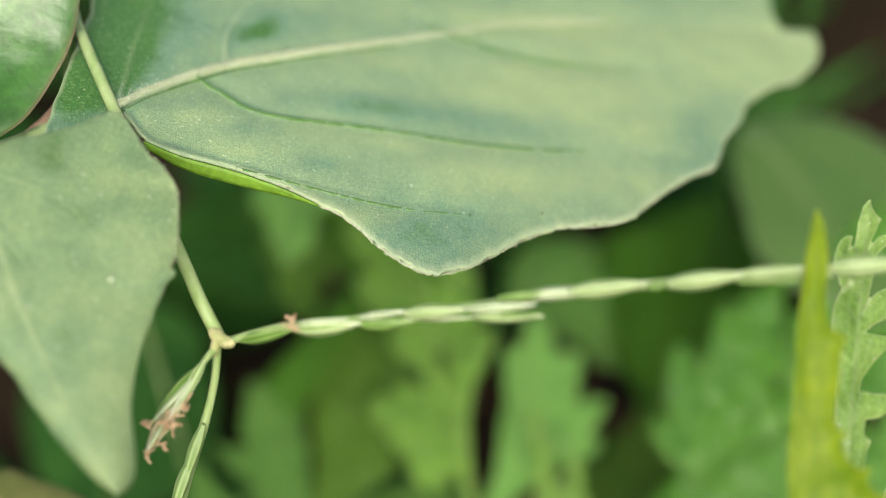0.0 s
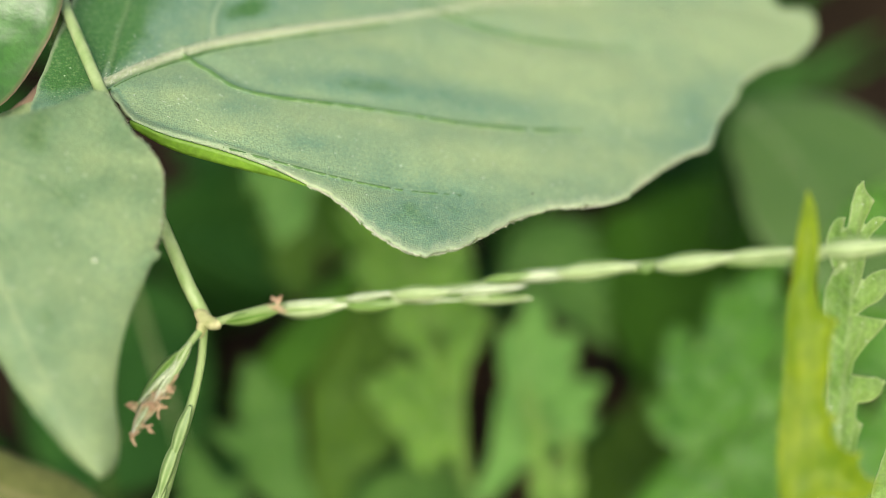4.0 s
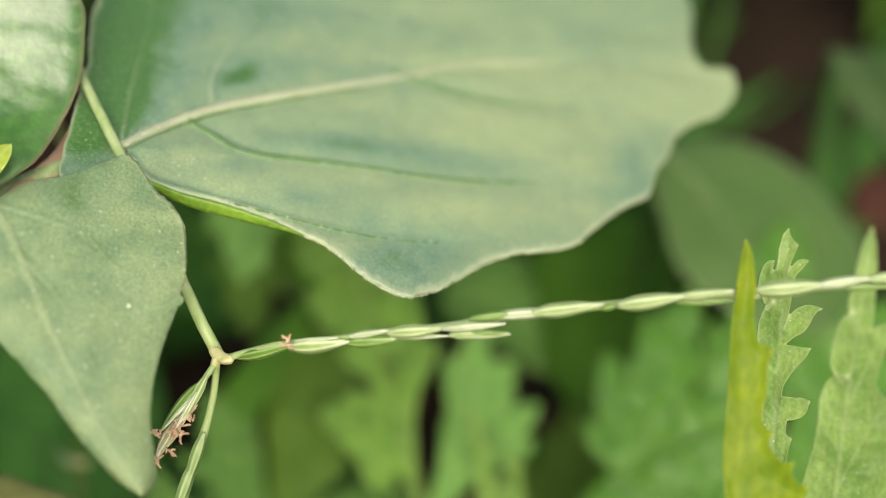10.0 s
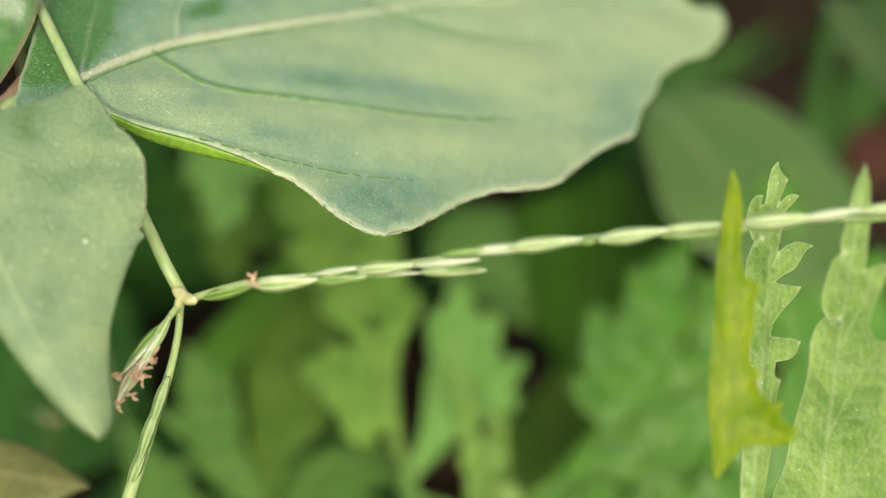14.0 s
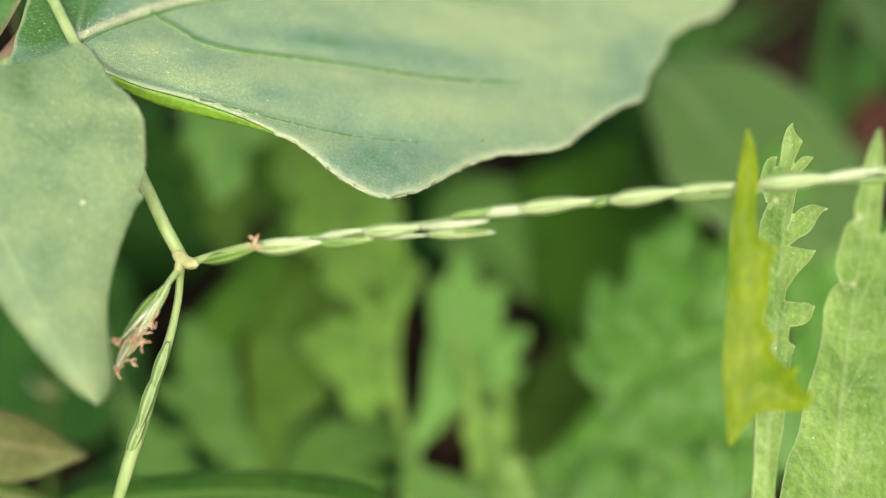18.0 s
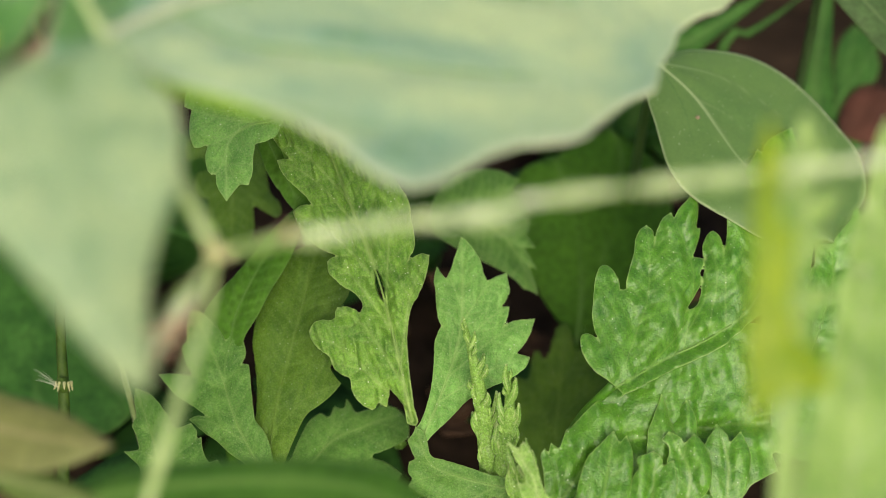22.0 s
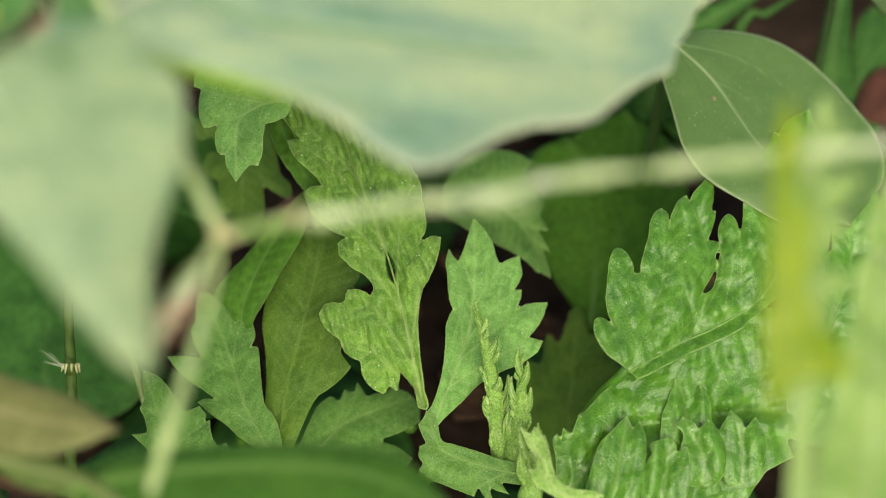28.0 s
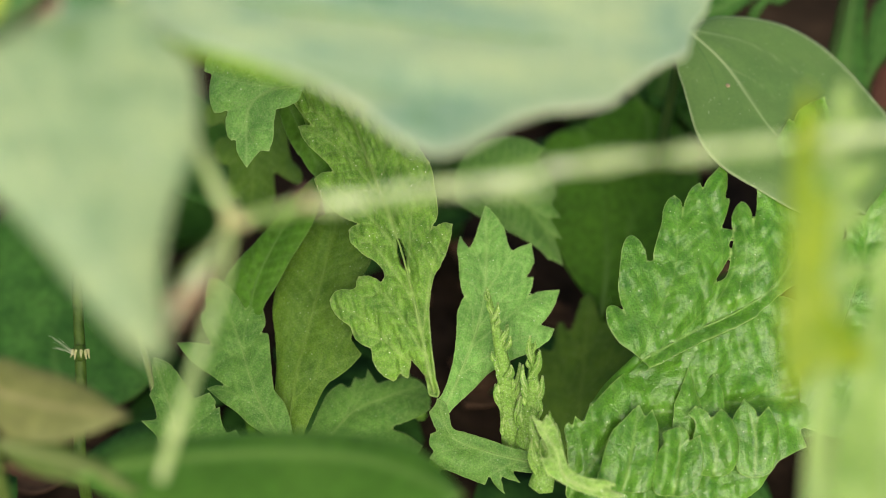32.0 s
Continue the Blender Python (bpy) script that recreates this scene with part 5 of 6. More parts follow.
    contour_leaf("lobe", (-62.64, -0.1, -0.189), [(21.58, -28.67), (21.78, -25.99), (19.99, -22.44)],
                 [(20.18, -28.63), (19.6, -25.94), (19.94, -24.06), (19.24, -23.13, 2), (19.99, -22.44, 1)],
                 [(21.1, -23.01), (21.47, -23.67, 2), (22.46, -22.66, 1), (23.49, -23.87), (23.98, -26.04), (22.98, -28.7)], BRIGHT, plant, seed=21.2, cell=0.14, wave=0.7, fold=0.5, quilt=0.04, pucker=0.4, vein=0.4, ridge=False, comb=(-0.3, 1))
    contour_leaf("lobe", (-63.83, -0.1, -0.232), [(25.5, -28.76), (25.77, -25.29), (24.8, -21.87)],
                 [(24.09, -28.72), (23.56, -25.51), (23.46, -24.0, 2), (24.8, -21.87, 1)],
                 [(25.66, -22.75), (26.02, -23.68, 2), (27.2, -22.62, 1), (27.99, -25.07), (26.9, -28.79)], BRIGHT, plant, seed=22.2, cell=0.14, wave=0.7, fold=0.5, quilt=0.04, pucker=0.4, vein=0.4, ridge=False, comb=(-0.1, 1))
    cut_leaf("leaf", (-67.06, -0.2, -0.4), [(30.59, -24.81), (35.11, -16.47), (38.9, -8.26), (41.2, -0.83)], [(31.38, -19.06, 32.73, -16.96), (33.66, -13.18, 35.14, -11.83), (35.54, -7.66, 36.94, -6.83), (38.05, -1.69, 39.09, -2.28), (41.42, 1.22, 42.61, -2), (46.08, -1.42, 45.09, -7.19), (48.32, -8.35, 45.64, -12.82), (47.21, -17.26, 42.77, -19.33), (41.82, -22.51, 37.73, -22.4), (36.2, -26.01, 32.8, -25.65)], BRIGHT, plant, seed=19.0, cell=0.2, wave=0.9, fold=0.2, bulge=0.06, vein=0.3)

    oval = thing("oval_leaved_weed", soil_below((22.53, 15.94, -86), 0.0, 0.02), "grey-green weed with a smooth oval leaf", "plant")
    mid = [(21.6, 15.26), (25.71, 10.92), (29.87, 4.07), (34.17, -0.76), (38.61, -4.33)]
    loft_leaf("leaf", (-63.13, -0.3, -0.7), mid, [(21.6, 15.26), (20.3, 12.75), (20.96, 8.33), (21.96, 3.44), (24.06, 0.46), (27.74, -1.9), (32.33, -4.26), (38.61, -4.33)], [(21.6, 15.26), (25.79, 16.7), (31.7, 16.32), (36.1, 14.4), (39.01, 11.8), (41.71, 8.24), (43.69, 4.75), (43.45, 0.4), (38.61, -4.33)], OVAL, oval, 150, 90, 1.2, 0.3,
              [[(22.03, 15.07), (28.66, 13.58), (34.05, 10.08), (38.5, 5.35)], [(22.24, 14.09), (24.02, 10.26), (24.75, 5.88), (24.9, 2.24)], [(25.71, 10.92), (28.72, 9.37), (30.98, 7.18)]], 0.75, 0.02, 0.2, 0.25, "", (), 31.0, 0.12, 0.10, (0.16, 0.13, 0.08), 0.8, 0.06, 0.05, (0.3, -0.35, 0.2))
    v, f = tube_mesh([(0, 0, 0.05), (0, 0, 0.25), (0, 0, 0.4)], (0.24, 0.2, 0.1), 5, 10)
    part("spot", v + np.array([25.57, 8.95, -76.47]), f, RUST_RIM, oval, "small round brown spot")
    stalk("stem", (22.4, 15.81, -86), OVAL, oval, (0.5, 0.8), 0.0, 0.02)

    dark = thing("dark_leaved_weed", soil_below((15.46, -13.05, -108)), "dark green weed with smooth ovate leaves in shade", "plant", "dark weeds")
    loft_leaf("leaf", (-104.06, -0.2, -0.5), [(14.57, -16.63), (15.71, -8.63), (15.39, -1.7), (12.9, 6.2)], [(14.57, -16.63), (10.04, -9.9), (7.56, -1.64), (8.47, 4.03), (12.9, 6.2)], [(14.57, -16.63), (21.82, -12.8), (24.59, -4.59), (22.29, 4), (12.9, 6.2)], SHADY, dark, 50, 30, 1.0, 0.3, [], 0.3, 0.04, 0.2, 0.25, "", (), 33.0, 0.15)
    loft_leaf("leaf", (-104.06, -0.2, -0.5), [(15.33, -15.33), (19.62, -3.14), (21.66, 5.47), (20.47, 9.91)], [(15.33, -15.33), (11.75, -3.07), (12.86, 5.47), (20.47, 9.91)], [(15.33, -15.33), (25.7, -8.78), (27.43, 3.26), (20.47, 9.91)], SHADY, dark, 50, 30, 1.0, 0.3, [], 0.3, 0.04, 0.2, 0.25, "", (), 34.0, 0.15)
    stalk("stem", (15.43, -16.6, -108), SHADY, dark, (0.6, 0.8))
    left = thing("dark_leaved_weed", soil_below((-50.44, -26.21, -105)), "dark green weed with a crinkled broad leaf in shade", "plant", "dark weeds")
    loft_leaf("leaf", (-103.16, 0.2, -0.5), [(-48.93, -29.45), (-50.62, -20.45), (-50.77, -12.39), (-49.58, -2.58)], [(-48.93, -29.45), (-57.9, -25.75), (-62.24, -15.15), (-59.12, -4.67), (-49.58, -2.58)], [(-48.93, -29.45), (-39.52, -25.52), (-37.33, -17.72), (-41.05, -6.87), (-49.58, -2.58)], DEEP, left, 60, 40, 1.0, 0.7, [], 0.3, 0.04, 0.2, 0.25, "", (), 36.0, 0.15)
    stalk("stem", (-50.48, -30.39, -105), DEEP, left, (0.6, 0.8))

    loft_leaf("leaf", (-113.71, 0.1, 1.2), [(-44.75, -11.7), (-39.76, -3.79), (-36.66, 3.41), (-36.29, 11.3)], [(-44.75, -11.7), (-48.16, -3.9), (-47.22, 4.73), (-36.29, 11.3)], [(-44.75, -11.7), (-32.8, -6.74), (-28.03, 3.47), (-36.29, 11.3)], DEEP, left, 50, 30, 1.0, 0.3, [], 0.3, 0.04, 0.2, 0.25, "", (), 43.0, 0.15)
    stalk("stem", (-42.18, -11.03, -120), DEEP, left, (0.6, 0.8))

    ovate = thing("ovate_leaved_weed", soil_below((-22.7, -16.14, -80)), "mid-green weed with a smooth ovate leaf", "plant")
    contour_leaf("leaf", (-70.24, 0.3, -0.45), [(-23.76, -16.34), (-23.09, -11.28), (-20.31, -5.52), (-17.38, -0.59)],
                 [(-24.66, -16.36), (-25.87, -13.58), (-26.58, -11.6), (-25.3, -9.29), (-23.27, -7.15), (-20.95, -4.35), (-18.62, -1.71), (-17.32, -0.48, 1)],
                 [(-16.49, -2.02), (-17.03, -4.36), (-18.16, -6.68), (-19.58, -8.98), (-20.92, -11.55), (-22.1, -13.53), (-22.87, -16.33)], SHADY, ovate, seed=37.0, cell=0.2, fold=0.4, quilt=0.02, wave=0.2)
    stalk("stem", (-25.35, -16.69, -79), SHADY, ovate, (0.5, 0.7))

    low = thing("smooth_leaved_weed", soil_below((-15.06, -25.74, -18)), "smooth green weed with a broad arching leaf", "plant")
    loft_leaf("leaf", (-44.16, 0, -1.3), [(-29.05, -21.31), (-22.93, -20.45), (-15.82, -20.05), (-8.98, -20.51), (-2.64, -22.52)], [(-29.05, -21.31), (-24.29, -23.26), (-15.22, -24.87), (-8.03, -24.33), (-2.64, -22.52)], [(-29.05, -21.31), (-25.49, -19.69), (-21.18, -19.12), (-15.97, -18.82), (-10.68, -19.01), (-5.8, -19.87), (-2.64, -22.52)], SMOOTH, low, 70, 36, 0.6, 0.2, [], 0.5, 0.03, 0.2, 0.25, "", (), 38.0, 0.12)
    stalk("stem", (-15.65, -25.33, -16), SMOOTH, low, (0.6, 0.8))

    brown = thing("withering_weed", soil_below((-35.03, -16.95, -20)), "weed with a pinkish brown withering leaf", "plant")
    loft_leaf("leaf", (-23.1, 0.3, -0.7), [(-38.01, -15.69), (-33.78, -16.75), (-29.77, -17.21), (-25.87, -17.55)], [(-38.01, -15.69), (-35.14, -19.03), (-32.43, -19.54), (-29.49, -19.05), (-25.87, -17.55)], [(-38.01, -15.69), (-36.51, -14.1), (-34.17, -14.53), (-30.03, -15.52), (-25.87, -17.55)], WITHERED, brown, 50, 30, 0.6, 0.3, [], 0.3, 0.03, 0.2, 0.2, "", (), 39.0, 0.1)
    loft_leaf("leaf", (-23.1, 0.3, -0.7), [(-35.94, -19.42), (-32.33, -20.12), (-28.82, -20.72), (-24.44, -22.26)], [(-35.94, -19.42), (-33.01, -21.15), (-28.64, -21.89), (-24.44, -22.26)], [(-35.94, -19.42), (-32.45, -19.39), (-28.48, -20.14), (-24.44, -22.26)], SALLOW, brown, 40, 20, 0.4, 0.2, [], 0.4, 0.02, 0.2, 0.2, "", (), 40.0, 0.1)
    stalk("stem", (-37.59, -15.61, -22), WITHERED, brown, (0.5, 0.7))
    stalk("stem", (-35.86, -19.46, -20), SALLOW, brown, (0.5, 0.7))

    thin = thing("slender_grass", soil_below((-38.76, -28.86, -62)), "thin green grass stem with a hairy papery node", "grass")
    tube("stem", [*[(-39.55, -5.81, -64), (-39.18, -12.42, -63), (-38.75, -17.85, -62), (-38.65, -23.36, -62), (-38.65, -28.86, -62)], soil_below((-38.65, -28.86, -62))], (0.42, 0.55, 0.6, 0.56, 0.6), STRIPED, thin, "", 40, 10)
    tube("node", [(-38.82, -16.83, -61.6), (-38.66, -17.3, -61.4), (-38.51, -17.8, -61.6)], (0.6, 0.66, 0.6), STRIPED, thin, "slightly swollen node", 10, 12)
    vs, fs, n = [], [], 0
    for k, turn in enumerate((-2.6, -2.0, -1.3, -0.7, 0.0, 0.5)):
        at = np.array([-38.64 + 0.72 * math.cos(turn), -17.25, -61.45 - 0.62 * math.sin(turn)])
        v, f = tube_mesh([at + [0.05, 0.25, 0], at + [0.1 * math.cos(turn), -0.2, 0.05], at + [0.25 * math.cos(turn), -0.45 - 0.2 * (k % 2), 0.12]], (0.16, 0.12, 0.03), 6, 6)
        vs.append(v)
        fs += [tuple(q + n for q in face) for face in f]
        n += len(v)
    part("torn_sheath", np.vstack(vs), fs, NODE, thin, "torn cream-brown scraps of sheath")
    rng = random.Random(2)
    hub = np.array((-38.91, -17.53, -61))
    for k in range(7):
        d = np.array([-rng.uniform(1.5, 2.6), rng.uniform(0.2, 2.0), rng.uniform(-0.4, 0.6)])
        tube("hair", [hub, hub + d * 0.5 + [0, 0.1, 0], hub + d], (0.016, 0.013, 0.006), HAIR, thin, "", 6, 4)

    top = thing("round_leaved_weed", soil_below((50.46, 21.34, -90), 0.01, 0.02), "dull green weed leaf at the edge of the clearing", "plant")
    loft_leaf("leaf", (-63.39, -0.2, -0.6), [(42.29, 27.61), (45.54, 22.79), (48.86, 18.76), (53.45, 14.81)], [(42.29, 27.61), (42.28, 23.41), (44.95, 19.36), (48.23, 15.41), (53.45, 14.81)], [(42.29, 27.61), (50.42, 27.13), (55, 22.31), (53.45, 14.81)], DULL, top, 40, 24, 0.8, 0.2, [], 0.5, 0.03, 0.2, 0.2, "", (), 41.0, 0.12)
    stalk("stem", (43.17, 28.18, -92), DULL, top, (0.5, 0.7), 0, 0.01)


build_side_weeds()


# ---- pale mugwort shoot in the foreground ----
def build_front_mugwort():
    foot = soil_below((19.41, -25.2, -4))
    wort = thing("front_mugwort", foot, "tender yellow-green mugwort shoot with furled toothed leaves", "plant", "mugwort plants")
    tube("stem", [foot, *[(19.78, -25.68, -6), (19.41, -19.87, -4)]], (1.2, 1.0, 0.7), TENDER, wort, "", 20, 10)
    contour_leaf("leaf", (8.2, 0, -0.1), [(14.29, -13.02), (14.87, -8.05), (15.15, -2.47), (15.37, 3.5)],
                 [(14.26, -13.08), (14.15, -12.04), (13.97, -10.21), (13.93, -8.67), (14.12, -6.51), (14.27, -4.65), (14.39, -2.78), (14.51, -1.22), (14.76, 0.35), (14.97, 1.92), (15.38, 3.81, 1)],
                 [(15.71, 3.02), (15.88, 1.6), (15.82, 0.35), (15.74, -0.91), (15.91, -2.0), (16.22, -2.25), (16.81, -2.6, 1), (16.51, -3.25), (16.39, -4.96), (16.15, -6.2), (16.38, -7.07), (16.75, -7.25, 1), (16.46, -7.9), (16.85, -8.61), (17.43, -9.04), (17.99, -8.95, 1), (17.76, -9.53), (18.12, -10.15), (18.71, -10.27, 1), (18.29, -11.04), (17.39, -11.22), (16.15, -11.16), (15.21, -11.8)], YELLOWED, wort, cell=0.1, fold=0.15, wave=0.3, label='folded yellowing leaf with a thorny-toothed rim', seed=51.0, vein=0.12, ridge=False, quilt=0.02, crinkle=0.3)
    contour_leaf("leaf", (9.27, -0.5, -0.2), [(16.77, -20.12), (18.03, -8.68), (18.76, -2.69), (19.78, 4.55)],
                 [(16.07, -20.05), (16.54, -15.06), (16.8, -11.87), (17.22, -8.64), (17.53, -5.35), (17.36, -3.0), (17.29, -2.0), (17.52, -0.98), (17.99, -0.2), (18.46, 0.07, 1), (17.98, -0.48, 2), (17.72, 0.38), (17.52, 1.13), (17.74, 2.02), (18.14, 2.54), (18.67, 2.65, 1), (18.42, 1.89, 2), (18.81, 2.17), (19.0, 3.14), (19.35, 4.19), (19.79, 4.76, 1)],
                 [(19.88, 4.2), (20.4, 3.61, 1), (20.02, 2.94), (19.59, 1.9, 2), (19.99, 2.32), (20.51, 2.71), (21.13, 2.68, 1), (20.6, 2.12), (20.12, 1.59), (19.83, 0.38), (19.47, -0.99), (19.18, -1.67, 2), (19.67, -0.82), (20.38, -0.31), (21.15, -0.17), (21.96, -0.42, 1), (21.36, -0.73), (20.7, -1.69), (19.91, -2.12), (19.13, -2.62, 2), (19.89, -2.74), (20.99, -2.89, 1), (20.42, -3.56), (19.71, -4.23), (19.03, -5.05), (18.81, -5.78, 2), (19.48, -5.9), (20.24, -5.96), (20.8, -6.15, 1), (20.46, -6.81), (19.88, -7.16), (19.12, -7.26, 2), (19.02, -8.06), (19.41, -8.4, 1), (19.03, -9.38), (18.67, -11.0), (18.44, -12.94), (17.85, -15.8), (17.31, -20.17)], TENDER, wort, seed=52.0, cell=0.1, wave=0.3, vein=0.3, ridge=False, quilt=0.05, fold=0.15, crinkle=0.6)
    contour_leaf("leaf", (0.77, -0.5, -0.45), [(21.57, -24.04), (22.82, -16.21), (24.03, -10.87), (25.83, -4.48), (28.66, 4.99)],
                 [(18.24, -23.67), (18.66, -19.1), (19.54, -15.81), (20.49, -14.07), (21.04, -12.42), (21.91, -10.59), (22.44, -9.4), (22.92, -8.01), (23.19, -6.6), (23.67, -5.6), (24.39, -5.18), (25.44, -5.21, 1), (24.76, -5.59, 2), (24.22, -4.45), (24.43, -3.34), (24.89, -2.23), (25.47, -1.29), (26.38, -0.92, 1), (25.92, -1.52, 2), (26.19, 0.04), (26.72, 1.2), (27.17, 2.38), (27.79, 3.77), (28.84, 5.36, 1)],
                 [(28.87, 3.79), (28.68, 2.0), (28.39, 0.43), (27.97, -1.12), (27.6, -2.33, 2), (28.31, -1.88), (29.44, -1.7), (30.19, -1.78, 1), (29.5, -2.28), (28.77, -3.41), (28.06, -4.52), (27.46, -5.81, 2), (28.32, -6.82), (29.89, -6.5, 1), (30.57, -7.92), (29.66, -9.71, 2), (31.16, -10.5, 1), (30.38, -12.25), (29.8, -13.27, 2), (31.78, -14.44, 1), (30.57, -16.78), (31.1, -18.86, 1), (29.1, -21.0), (26.96, -24.63)], TENDER, wort, seed=53.0, cell=0.13, wave=0.5, vein=0.35, ridge=False, quilt=0.05, fold=0.25, crinkle=0.8)


build_front_mugwort()


# ---- undergrowth behind and around ----
def bare(x, y):
    """Clearings of brown litter behind the oval-leaved weed and below the mugwort."""
    return ((x - 0.066) / 0.026) ** 2 + ((y - 0.15) / 0.05) ** 2 < 1 or ((x - 0.002) / 0.016) ** 2 + ((y - 0.086) / 0.018) ** 2 < 1


def build_undergrowth():
    rng = random.Random(5)

    def blade(points, w, material, parent, name="blade"):
        c = spline(points, 26)
        tan = np.gradient(c, axis=0)
        side = np.cross(tan, [0.1, 0.2, 1.0])
        side /= np.linalg.norm(side, axis=1, keepdims=True)
        u = np.linspace(0, 1, 26)
        half = w * np.minimum(1, 2.2 * (1 - u) ** 0.8)[:, None]
        rows = [c + side * half * k + np.array([0, 0, 1.0]) * (0.22 * half * abs(k)) for k in (-1, -0.5, 0, 0.5, 1)]
        v = np.vstack(rows)
        f = [(r * 26 + i, r * 26 + i + 1, (r + 1) * 26 + i + 1, (r + 1) * 26 + i) for r in range(4) for i in range(25)]
        value = np.zeros(len(v))
        value[52:78] = 0.5
        return part(name, v, f, material, parent, "", {"vein": value, "mottle": np.zeros(len(v))}, 0.12)

    tuft = thing("grass_tuft", soil_below((40.6, 17.21, -115)), "tuft of broad dark green grass blades", "grass", "grass tufts")
    for line, w in (([(24.76, 16.56, -112), (30.52, 20.67, -112), (35.74, 23.91, -113), (42.47, 28.17, -114)], 2.3), ([(34.82, 18.98, -114), (38.82, 22.06, -114), (43.18, 24.99, -114), (47.05, 27.92, -115)], 0.8), ([(46.04, 9.36, -114), (47.15, 18.03, -114), (48.5, 25.38, -115), (49.79, 32.05, -116)], 2.6), ([(49.3, 10.18, -116), (53.13, 16.87, -116), (57.46, 22.65, -117), (61.82, 28.62, -118)], 0.55)):
        blade([soil_below(line[0], -0.002, 0.002), *line], w, DEEP, tuft)
    red = thing("withered_leaf", tilted((*world_of((56.06, 12.03, -122.812))[:2], 0.004)), "russet withered leaf caught among grass blades", "leaf")
    contour_leaf("blade", (-118, 0, -0.4), [(53.88, 9.35), (55.68, 12.03), (57.59, 15.52)],
                 [(52.46, 10.13), (53.16, 13.21), (55.31, 15.54), (57.3, 16.31, 1)],
                 [(59.83, 15.11), (60.98, 11.99), (58.31, 8.55), (54.89, 8.19)], RUSSET, red, seed=71.0, cell=0.35, ridge=False, quilt=0.02)
    stalk("stalk", (56.06, 10.53, -122.51), RUSSET, red, (0.4, 0.5))
    dull = thing("dull_leaved_weed", soil_below((55.55, 20.08, -128.02)), "dull olive weed leaf behind the grass blades", "plant")
    contour_leaf("leaf", (-122, 0, -0.3), [(53.95, 14.57), (55.1, 19.29), (56.68, 24.46)],
                 [(52.92, 14.18), (52.95, 18.51), (54.19, 22.47), (56.57, 25.02, 1)],
                 [(58.85, 22.44), (59.29, 18.47), (57.09, 15.33), (54.67, 13.94)], DEEP, dull, seed=72.0, cell=0.35, quilt=0.03)
    stalk("stem", (54.55, 16.08, -127.02), DULL, dull, (0.5, 0.6))
    for k in range(26):
        x, y = rng.uniform(-0.11, 0.11), rng.uniform(0.10, 0.3)
        if bare(x, y):
            continue
        t = thing("grass_tuft", tilted((x, y, 0)), "tuft of green grass blades in shade", "grass", "grass tufts")
        for _ in range(4):
            h, lx, ly = rng.uniform(0.03, 0.09), rng.uniform(-0.03, 0.03), rng.uniform(-0.02, 0.03)
            pts = [tilted((x, y, -0.001)), tilted((x + lx * 0.3, y + ly * 0.3, h * 0.6)), tilted((x + lx, y + ly, h))]
            blade(pts, rng.uniform(0.8, 2.2), rng.choice((BLADE, DEEP, DEEP, DEEP)), t)
    # low leaves that cover most of the soil
    vs, fs, k = [], [], 0
    for _ in range(420):
        x, y, h = rng.uniform(-0.12, 0.12), rng.uniform(-0.01, 0.3), rng.uniform(0.003, 0.028)
        if bare(x, y):
            continue
        if y < 0.09:
            h *= 0.35
        L, W, a, tip = rng.uniform(0.008, 0.02), rng.uniform(0.003, 0.007), rng.uniform(0, 6.28), rng.uniform(-0.3, 0.7)
        u, s = np.meshgrid(np.linspace(0, 1, 8), np.linspace(-1, 1, 5), indexing="ij")
        px, py = u * L, s * W * np.sin(np.pi * np.clip(u, 0.03, 0.98)) ** 0.8
        pz = h + tip * u * L - 0.4 * L * u ** 2 + 0.25 * np.abs(py)
        ca, sa = math.cos(a), math.sin(a)
        vs.append(np.c_[(x + ca * px - sa * py).ravel(), (y + sa * px + ca * py).ravel(), np.maximum(pz, 0.001).ravel()])
        fs += [(k + i * 5 + j, k + i * 5 + j + 1, k + (i + 1) * 5 + j + 1, k + (i + 1) * 5 + j) for i in range(7) for j in range(4)]
        k += 40
    v = np.vstack(vs)
    low = part("low_foliage", tilted(v), fs, DEEP, None, "", {"vein": np.zeros(len(v)), "mottle": np.random.RandomState(3).uniform(-0.2, 0.2, len(vs)).repeat(40)}, 0.1)
    tagged(low, "dark green low leaves covering the soil", "foliage", kind="stuff")
    # fallen leaves on the soil
    for k in range(52):
        x, y = rng.uniform(-0.09, 0.1), rng.uniform(0.02, 0.26)
        if k >= 40:
            x, y = rng.uniform(-0.01, 0.014), rng.uniform(0.07, 0.1)
        L, W, a = rng.uniform(4, 10), rng.uniform(2, 4), rng.uniform(0, 6.28)
        o = thing("fallen_leaf", tilted((x, y, 0.004)), "curled brown fallen leaf on the soil", "leaf", "fallen leaves")
        u, s = np.meshgrid(np.linspace(0, 1, 12), np.linspace(-1, 1, 7), indexing="ij")
        px, py = (u - 0.5) * L, s * W * np.sin(np.pi * np.clip(u, 0.02, 0.98)) ** 0.8
        pz = 1.0 * s ** 2 + 0.8 * (u - 0.5) ** 2 * 4 + 1.2
        ca, sa = math.cos(a), math.sin(a)
        w = np.c_[(x + (ca * px - sa * py) * 0.001).ravel(), (y + (sa * px + ca * py) * 0.001).ravel(), 0.002 + pz.ravel() * 0.001]
        f = [(i * 7 + j, i * 7 + j + 1, (i + 1) * 7 + j + 1, (i + 1) * 7 + j) for i in range(11) for j in range(6)]
        part("blade", tilted(w), f, LITTER, o, "", None, 0.15)


build_undergrowth()


